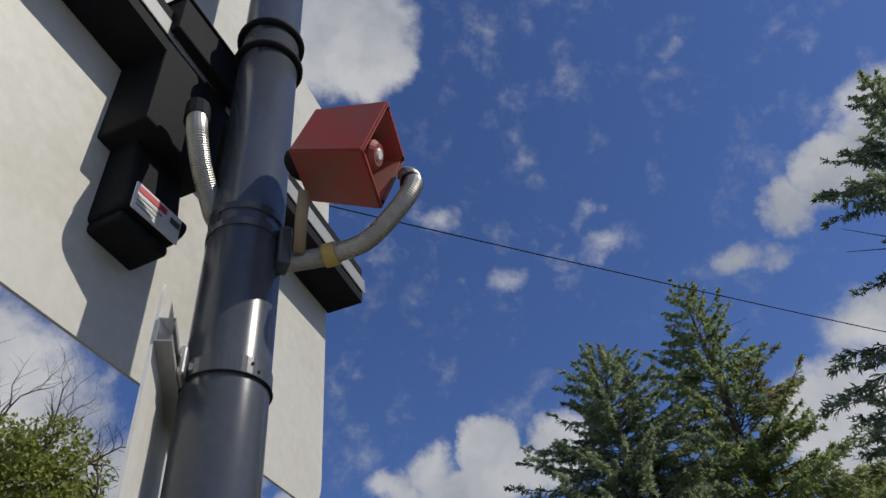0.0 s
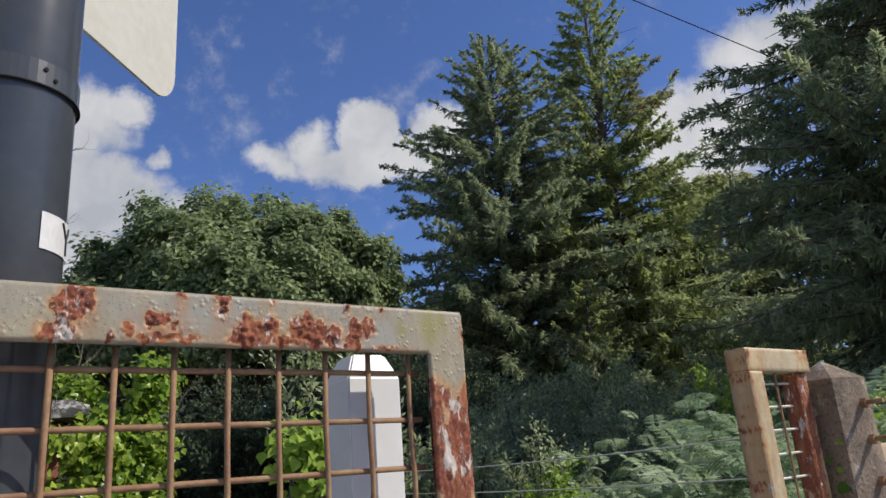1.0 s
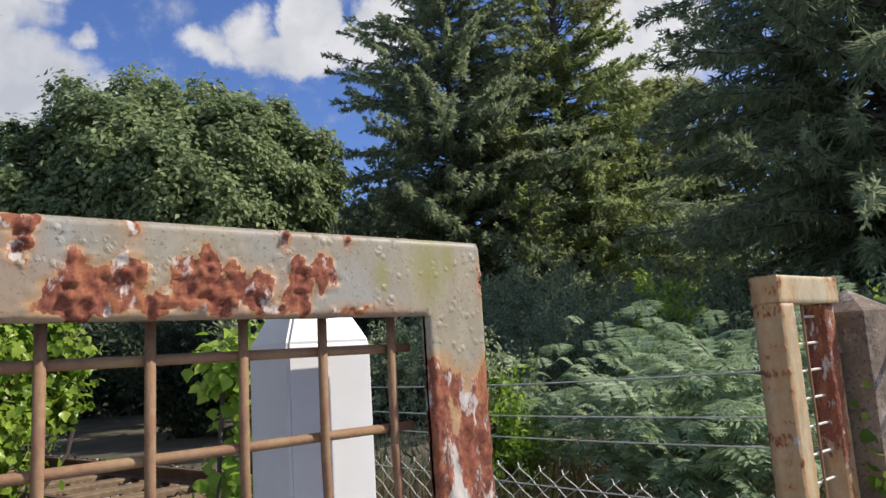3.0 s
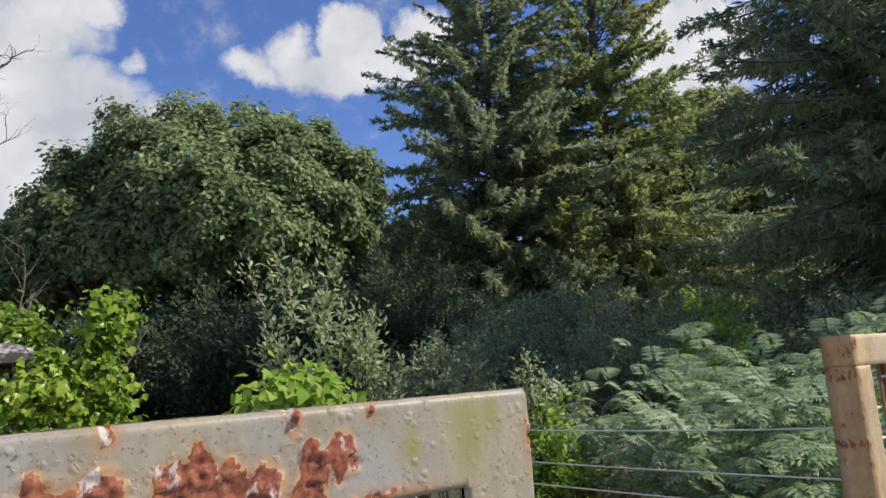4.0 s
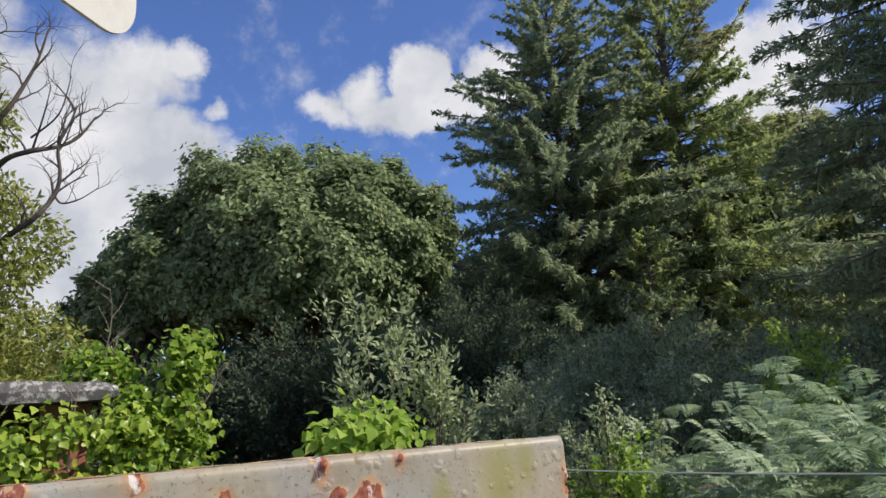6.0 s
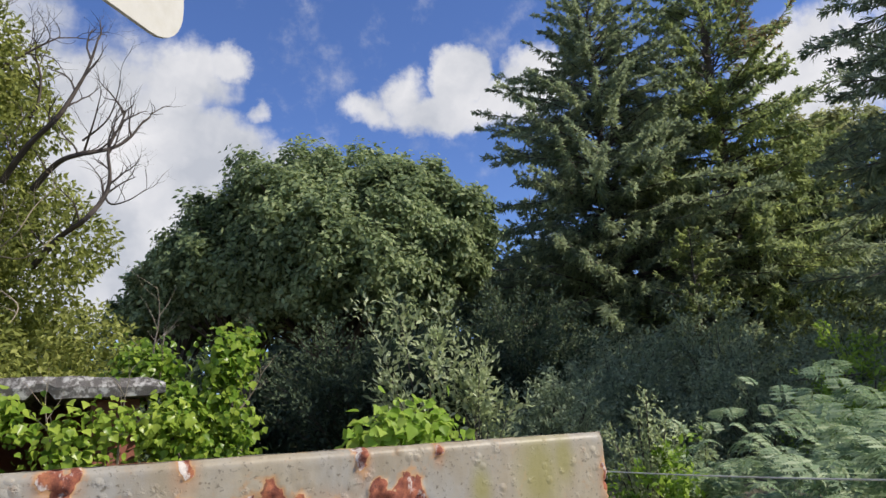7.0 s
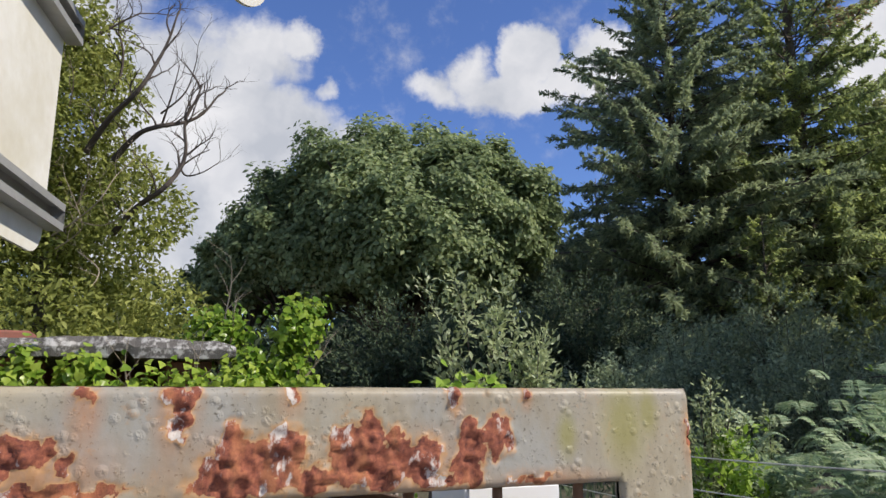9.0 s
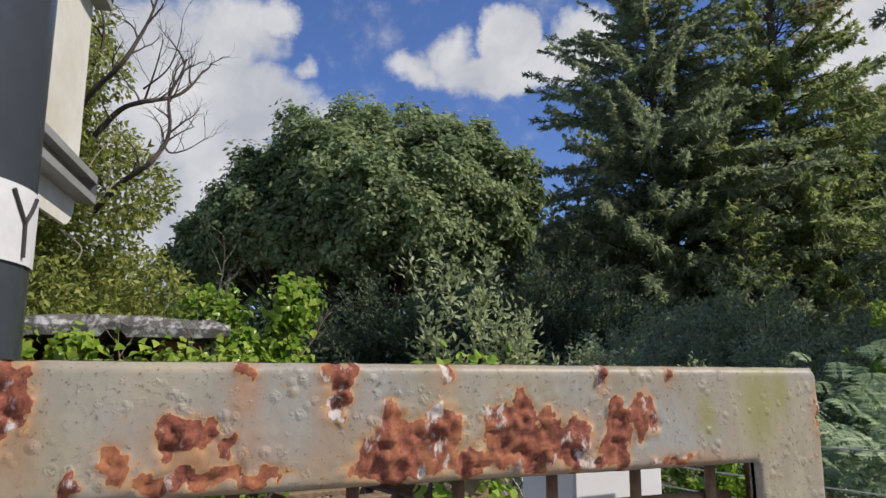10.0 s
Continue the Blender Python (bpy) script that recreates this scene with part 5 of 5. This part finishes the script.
broad_tree("broadleaf_tree", polar(57.5, 31), up_to(20.5, 31), 3.4, "hazy olive tree seen between the conifers", 22000, 0.24, PALEOLIVE, 90, 1.3, ragged=0.25)


def bush(name, place, radius, height, label, count, leaf, mat, clumps=26, slim=0.5):
    e = empty(name, place, label, "bush", "shrubs along the wood")
    per = 22
    n = count // per
    a, t = rng.uniform(0, 6.28, n), rng.random(n)
    lean = np.stack([np.cos(a), np.sin(a), np.zeros(n)], 1)
    foot = lean * (radius * np.sqrt(rng.random(n)) * 0.75)[:, None]
    z = height * (0.05 + 0.75 * t) * (0.75 + 0.25 * np.sin(a * 3 + radius))
    base = foot * (1.15 - 0.5 * t)[:, None] + np.stack([np.zeros(n), np.zeros(n), z], 1)
    way = lean * rng.uniform(0.2, 1.0, n)[:, None] + np.array([0, 0, 0.75]) + rng.normal(size=(n, 3)) * 0.3
    bm = bmesh.new()
    for k in range(14):
        q = base[k * (n // 14)]
        tube(smooth_line([Vector((q[0] * 0.2, q[1] * 0.2, 0)), Vector((q[0] * 0.6, q[1] * 0.6, q[2] * 0.6)), Vector(q)], 4), 0.008 + 0.005 * radius, 5, bm=bm, caps=False)
    tagged(part("stemwork", bm, TWIG, e), kind="stuff")
    spray_foliage("foliage", base, way, (0.18 * height + 0.1 * radius) * rng.uniform(0.5, 1.5, n), per, leaf, mat, e, slim, 0.25, lean * 0.6)
    return e


def shoot_bush(name, place, radius, height, label, shoots, leaf, mat, lean=(0.0, 0.0), slim=0.34, lit_from=0.25):
    """Loose shrub of long arching shoots with narrow leaves in pairs towards their tips."""
    e = empty(name, place, label, "bush", "shrubs along the wood")
    bm = bmesh.new()
    P, A, N, L = [], [], [], []
    for k in range(shoots):
        a = rng.uniform(0, 6.28)
        o = np.array([math.cos(a), math.sin(a), 0])
        reach = radius * rng.uniform(0.25, 1.0)
        tall = height * rng.uniform(0.5, 1.0) * (1.1 - 0.35 * reach / radius)
        sag = rng.uniform(0.05, 0.28) * tall
        u = np.linspace(0, 1, 9)
        line = o * (reach * (0.12 + 0.88 * u ** 1.5))[:, None] + np.array([lean[0], lean[1], 0]) * (tall * u ** 1.4)[:, None]
        line[:, 2] = tall * u * (1.12 - 0.12 * u) - sag * u ** 4
        tube([Vector(q) for q in line[::2]], 0.01, 4, [0.011, 0.009, 0.007, 0.005, 0.002], bm=bm, caps=False)
        for side in range(2):
            m = max(6, int(tall * 1.1 / leaf))
            v = np.sort(rng.uniform(lit_from, 1.0, m))
            p = np.stack([np.interp(v, u, line[:, i]) for i in range(3)], 1)
            way = unit(line[-1] - line[5])
            stem = rng.normal(size=(m, 3)) * 0.55
            # short side twigs carry three leaves each
            for q in range(3):
                P.append(p + unit(stem + way * 0.4) * leaf * (0.35 + 0.75 * q) + rng.normal(size=p.shape) * leaf * 0.15)
                A.append(unit(stem) * 0.6 + way * 0.5 + rng.normal(size=p.shape) * 0.45)
                N.append(np.array([0.25, -0.35, 0.8]) + rng.normal(size=p.shape) * 0.5)
                L.append(leaf * rng.uniform(0.6, 1.25, m) * (1.15 - 0.35 * v))
    tagged(part("stemwork", bm, TWIG, e), kind="stuff")
    P, A, N, L = (np.concatenate(x) for x in (P, A, N, L))
    leaves("foliage", P, A, N, L, L * slim, mat, e, 0.2)
    return e


# SHADELEAF shrubs: the shade under the trees is put into their leaf colour
shoot_bush("shrub", polar(20.0, 16.5), 2.4, up_to(10.6, 16.5), "tall shrub overhanging the line, leaf colour darkened for shade", 150, 0.14, SHADELEAF, slim=0.45, lit_from=0.1)
shoot_bush("shrub", polar(26.5, 15.5), 1.9, up_to(11.5, 15.5), "tall shrub overhanging the line, leaf colour darkened for shade", 120, 0.13, SHADELEAF, slim=0.45, lit_from=0.1)
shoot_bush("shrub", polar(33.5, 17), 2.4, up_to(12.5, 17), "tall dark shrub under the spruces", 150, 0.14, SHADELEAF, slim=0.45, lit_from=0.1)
shoot_bush("shrub", polar(40.5, 16), 2.2, up_to(8.5, 16), "tall dark shrub under the spruces", 110, 0.13, UNDER, slim=0.45, lit_from=0.1)
shoot_bush("willow_bush", polar(25.6, 11.5), 1.0, up_to(16.0, 11.5), "pale silvery willow with arching shoots", 10, 0.16, SILVER, (0.0, -0.03), 0.4, lit_from=0.5)
shoot_bush("willow_bush", polar(29.6, 11.0), 0.6, up_to(10.0, 11.0), "pale silvery willow with arching shoots", 8, 0.15, SILVER, (0.07, 0.0), 0.4, lit_from=0.45)
shoot_bush("sapling", polar(42.0, 5.6), 0.42, up_to(4.4, 5.6), "pale-tipped young sapling by the fence", 26, 0.05, SILVER, (0.02, 0.0), 0.45, 0.4)
shoot_bush("sapling", polar(46.0, 6.4), 0.2, up_to(4.6, 6.4), "thin pale sapling by the fence", 5, 0.045, SILVER, (0.03, 0.0), 0.45, 0.6)
shoot_bush("shrub", polar(48.0, 17), 2.4, up_to(9.5, 17), "grey-green shrub under the conifers", 110, 0.13, UNDER, slim=0.45, lit_from=0.1)
shoot_bush("shrub", polar(56.5, 16), 2.3, up_to(9.0, 16), "grey-green shrub under the conifers", 100, 0.13, UNDER, slim=0.45, lit_from=0.1)
shoot_bush("shrub", polar(64.0, 15), 2.2, up_to(8.0, 15), "grey-green shrub under the conifers", 90, 0.12, UNDER, slim=0.45, lit_from=0.1)
shoot_bush("sapling", polar(50.0, 12.5), 0.7, up_to(6.8, 12.5), "grey-green sapling at the wood's edge", 18, 0.075, UNDER, (0.0, 0.0), 0.5, 0.35)
shoot_bush("sapling", polar(36.5, 12.5), 0.7, up_to(8.5, 12.5), "grey-green sapling at the wood's edge", 18, 0.08, UNDER, (0.03, 0.0), 0.4, 0.35)

# bushes along the wood's edge: bearing, distance, radius, top in degrees, leaf, stuff
for az, ds, rad, el, n, leaf, mat, lab in [
    (35, 13, 1.8, 4.0, 16000, 0.085, UNDER, "dark leafy shrub at the wood's edge"),
    (40, 15, 1.8, 5.0, 15000, 0.085, UNDER, "dark leafy shrub at the wood's edge"), (47, 14, 2.2, 4.2, 18000, 0.085, UNDER, "dark leafy shrub at the wood's edge"),
    (53, 15, 2.2, 5.5, 16000, 0.085, UNDER, "dark leafy shrub at the wood's edge"), (56.3, 11.5, 0.6, 7.3, 3600, 0.09, LIME, "sunlit yellow-green young tree"),
    (63, 13, 2.2, 4.5, 17000, 0.085, UNDER, "dark leafy shrub at the wood's edge"), (70, 11, 1.9, 5.5, 14000, 0.08, UNDER, "dark leafy shrub at the wood's edge"),
    (42.8, 5.3, 0.3, 0.4, 3600, 0.065, LIME, "bright green shrub by the fence"), (45.0, 6.0, 0.5, -1.0, 3000, 0.05, UNDER, "low dark green shrub by the fence"),
    (72.5, 4.6, 0.7, 4.4, 6500, 0.05, LIME, "sunlit bright green shrub behind pickets"), (79, 4.8, 0.8, 5.0, 6000, 0.05, LIME, "sunlit bright green shrub behind pickets"),
    (-4, 9.5, 1.5, 7.0, 9000, 0.075, OLIVE, "olive-green scrub round the ivy-clad tree"), (-9, 10.5, 1.8, 9.0, 9000, 0.08, OLIVE, "olive-green scrub round the ivy-clad tree"),
    (5, 14, 1.7, 6.0, 13000, 0.085, SHADELEAF, "leafy shrub beside the line, leaf colour darkened for shade"), (1.0, 12, 1.8, 7.5, 14000, 0.085, SHADELEAF, "leafy shrub beside the line, leaf colour darkened for shade"),
]:
    bush("shrub", polar(az, ds), rad, up_to(el, ds), lab, n, leaf, mat)


def ivy_tree():
    """Old leaning tree, ivy-clad, with dead upper limbs."""
    x, y, _ = polar(-6.5, 8.5)
    e = empty("ivy_clad_tree", (x, y, 0), "ivy-clad tree with bare dead limbs", "tree")
    part("trunk", tube([(0, 0, -0.1), (0.1, 0, 2.2), (-0.1, 0.1, 3.8), (-0.2, 0, 5.2)], 0.2, 10, [0.24, 0.2, 0.15, 0.05]), BARK, e, smooth=True)
    bl = []
    for i in range(130):
        z = rng.uniform(0.4, 5.6)
        w = 1.55 * (1 - 0.4 * z / 6.0)
        a = rng.uniform(0, 6.28)
        bl.append((-0.22 + w * math.cos(a) * rng.uniform(0.3, 1), w * math.sin(a) * rng.uniform(0.3, 1), z, rng.uniform(0.24, 0.42)))
    low = random.Random(61)
    for i in range(70):
        a = low.uniform(0, 6.28)
        w = 1.75 * math.sqrt(low.uniform(0.05, 1))
        bl.append((-0.1 + w * math.cos(a), w * math.sin(a), low.uniform(0.3, 3.6), low.uniform(0.3, 0.5)))
    for i in range(45):
        a = low.uniform(0, 6.28)
        w = 1.0 * math.sqrt(low.uniform(0.05, 1))
        bl.append((-0.5 + w * math.cos(a), w * math.sin(a), low.uniform(3.2, 5.7), low.uniform(0.22, 0.38)))
    leafy_crown("crown", bl, 115000, 0.068, OLIVE, e, 0.48)
    # dead limbs, by bearing and height in degrees as seen from the gate
    limbs = [[(-4.7, 17.6), (-3.3, 20.2), (-1.6, 22.3), (-0.5, 24.3), (0.3, 26.1), (0.9, 28.3)],
             [(-2.8, 17.3), (-1.3, 19.3), (0.3, 20.1), (2.0, 20.6), (3.3, 21.4), (4.4, 22.9)],
             [(-2.4, 12.0), (-0.9, 14.1), (0.7, 15.5), (1.9, 17.2), (2.2, 18.7), (2.0, 20.6), (2.7, 22.3), (3.1, 23.5)],
             [(0.3, 20.1), (0.9, 22.5), (1.3, 24.6)],
             [(1.9, 17.2), (2.4, 16.7), (3.6, 17.1), (4.8, 18.0)],
             [(0.2, 21.0), (1.9, 22.8), (2.6, 25.5)],
             [(2.1, 17.5), (3.1, 18.3), (4.0, 18.8)],
             [(-6.3, 11.5), (-4.9, 12.7), (-3.5, 14.3), (-2.5, 16.2), (-1.2, 17.7)],
             [(-4.9, 12.7), (-3.3, 12.5), (-2.0, 13.2), (-1.2, 14.3)],
             [(-6.0, 10.6), (-4.8, 11.7), (-4.5, 12.7), (-5.9, 15.7)],
             [(-4.5, 10.5), (-3.1, 9.4), (-3.4, 8.2)],
             [(-5.0, 13.6), (-4.5, 15.2), (-4.2, 16.9)],
             [(-6.1, 20.4), (-6.0, 22.3), (-6.5, 24.1)],
             [(-3.7, 19.4), (-4.1, 21.0), (-3.1, 23.1)]]
    for i, line in enumerate(limbs):
        ds = 7.0 if i < 7 else 6.9 - 0.12 * (i % 4)
        pts = smooth_line([Vector(polar(az, ds + (0.7, 0.3)[k] if k < 2 else ds, up_to(el, ds + (0.7, 0.3)[k] if k < 2 else ds))) - Vector((x, y, 0)) for k, (az, el) in enumerate(line)], 5)
        r0 = 0.032 if i < 3 else 0.012 if i < 7 else 0.008
        bm = tube(pts, r0, 6, [r0 * (1 - 0.75 * k / (len(pts) - 1)) for k in range(len(pts))])
        for k in range(3, len(pts), 3 if i < 7 else 4):
            d = (pts[k] - pts[k - 1]).normalized()
            turn = Vector((0.6 * (-1) ** k, 0.2 * math.sin(k * 3.0), 0.75))
            branching(pts[k], d * 0.8 + turn, (0.42 if i < 7 else 0.3) * (0.6 + 0.5 * abs(math.sin(k * 1.7 + i))), r0 * 0.34, 1, bm, seed=300 + i * 17 + k)
        part("dead_limb", bm, TWIG if i < 7 else STALK, e, "bare grey-brown dead limb")
    for i, (p, w, ln) in enumerate([((-0.4, -0.3, 5.2), (0.1, -0.2, 1.0), 1.3), ((-0.9, -0.3, 5.0), (-0.1, -0.2, 1.0), 1.4), ((0.0, -0.3, 5.0), (0.35, -0.1, 1.0), 1.3), ((-1.3, -0.3, 4.8), (-0.3, -0.2, 1.0), 1.3), ((-0.2, -0.5, 5.1), (0.05, -0.1, 1.0), 1.2), ((0.3, -0.3, 4.9), (0.2, 0.1, 1.0), 1.2), ((-0.7, -0.5, 5.2), (0.1, 0.1, 1.0), 1.1), ((0.5, -0.5, 4.6), (0.4, 0.1, 1.0), 1.1)]):
        bm = bmesh.new()
        branching(p, w, ln, 0.02, 2, bm, seed=20 + i)
        part("dead_limb", bm, TWIG, e, "bare grey-brown dead limb")


ivy_tree()


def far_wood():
    """Deep wood behind: closes the view under the trees, in leaves darkened for shade."""
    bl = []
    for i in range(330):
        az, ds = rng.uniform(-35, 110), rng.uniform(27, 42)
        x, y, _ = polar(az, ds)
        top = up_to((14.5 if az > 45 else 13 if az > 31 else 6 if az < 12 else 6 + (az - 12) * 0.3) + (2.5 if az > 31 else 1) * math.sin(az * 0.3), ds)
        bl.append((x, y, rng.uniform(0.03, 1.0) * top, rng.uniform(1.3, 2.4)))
    leafy_crown("far_wood", bl, 70000, 0.56, SHADELEAF, None, 0.6, kind="stuff", label="deep wood behind the trees, leaf colour darkened for shade", category="wood")


far_wood()


def frond_arrays(base, way, length, width, n, r):
    """One bracken frond: an arching mid-rib with rows of tapering leaflets."""
    P, A, N, L = [], [], [], []
    way = unit(np.array([way[0], way[1], 0.0]))
    side = np.array([-way[1], way[0], 0])
    for s in range(n):
        u = 0.18 + 0.82 * s / n
        p = base + way * length * (0.62 * u) + np.array([0, 0, length * (1.3 * u - 1.15 * u * u)])
        tang = unit(way * 0.62 + np.array([0, 0, 1.3 - 2.3 * u]))
        w = width * (1 - u) ** 0.8 * (0.5 + 0.5 * min(1, u * 4))
        for sg in (-1, 1):
            d = side * sg + tang * 0.35 + np.array([0, 0, -0.22])
            d = unit(d)
            nn = unit(np.cross(tang, side))
            P.append(p); A.append(d); N.append(nn); L.append(w)
            for q in (0.14, 0.3, 0.46, 0.62, 0.78):
                for g in (-1, 1):
                    P.append(p + d * w * q); A.append(unit(d * 0.6 + tang * g)); N.append(nn); L.append(w * 0.36 * (1.08 - q))
    return P, A, N, L


def bracken():
    r = np.random.default_rng(33)
    P, A, N, L = [], [], [], []
    spots = []
    for az, ds, n in ((51, 4.6, 10), (54, 4.2, 12), (57, 4.0, 12), (55, 5.2, 12), (60, 4.4, 10), (63, 4.2, 8), (60, 6.0, 14), (55, 6.8, 12), (65, 6.5, 12), (48, 5.6, 8), (45, 6.2, 8), (69, 5.5, 8)):
        spots += [(az + r.normal() * 1.6, ds + r.normal() * 0.3) for k in range(n)]
    for az, ds in spots:
        x, y, _ = polar(az, ds)
        if x < 2.2 or (az < 52 and ds < 5):
            continue
        tall = r.uniform(0.55, 1.15) * (1.0 if az > 51 else 0.7) + 0.12 * max(0, ds - 4)
        g = ground_height(x, y)
        turn = r.uniform(0, 6.28)
        for k in range(6):
            a = turn + k * 2.4 + r.normal() * 0.3
            up = g + tall * (0.45 + 0.1 * k)
            p, q, s, t = frond_arrays(np.array([x + 0.03 * k * math.cos(a), y + 0.03 * k * math.sin(a), up]), (math.cos(a), math.sin(a)), r.uniform(0.34, 0.62), 0.17 * r.uniform(0.75, 1.4), 11, r)
            P += p; A += q; N += s; L += t
    P, A, N, L = map(np.array, (P, A, N, L))
    leaves("bracken", P, A, N, L, np.minimum(L * 0.36, 0.011 + L * 0.08), FERN, None, 0.15, kind="stuff", label="pale green bracken fronds behind the fence", category="fern")


bracken()


def grasses():
    n = 9000
    x, y = rng.uniform(1.35, 5.5, n), rng.uniform(0.4, 4.5, n)
    z = np.zeros(n)
    p = np.stack([x, y, z], 1)
    al = np.array([0, 0, 1.0]) + rng.normal(size=(n, 3)) * 0.22
    ln = rng.uniform(0.25, 0.75, n)
    leaves("dry_grass", p, al, rng.normal(size=(n, 3)), ln, 0.006 + ln * 0.008, STRAW, None, 0.1, kind="stuff", label="dry straw-coloured long grass by the fence", category="grass")
    n = 14000
    x, y = rng.uniform(-3, 9, n), rng.uniform(2, 14, n)
    p = np.stack([x, y, np.zeros(n)], 1)
    c = (np.abs((x - 1.75) + 0.19 * (y - 9)) > 1.8) & (x + 0.25 > 0.5 * (y + 0.4))
    p = p[c]
    al = np.array([0, 0, 1.0]) + rng.normal(size=p.shape) * 0.4
    ln = rng.uniform(0.1, 0.4, len(p))
    leaves("weeds", p, al, rng.normal(size=p.shape), ln, ln * 0.14, SHADELEAF, None, 0.2, kind="stuff", label="green weeds and grass over the ground", category="weeds")


grasses()
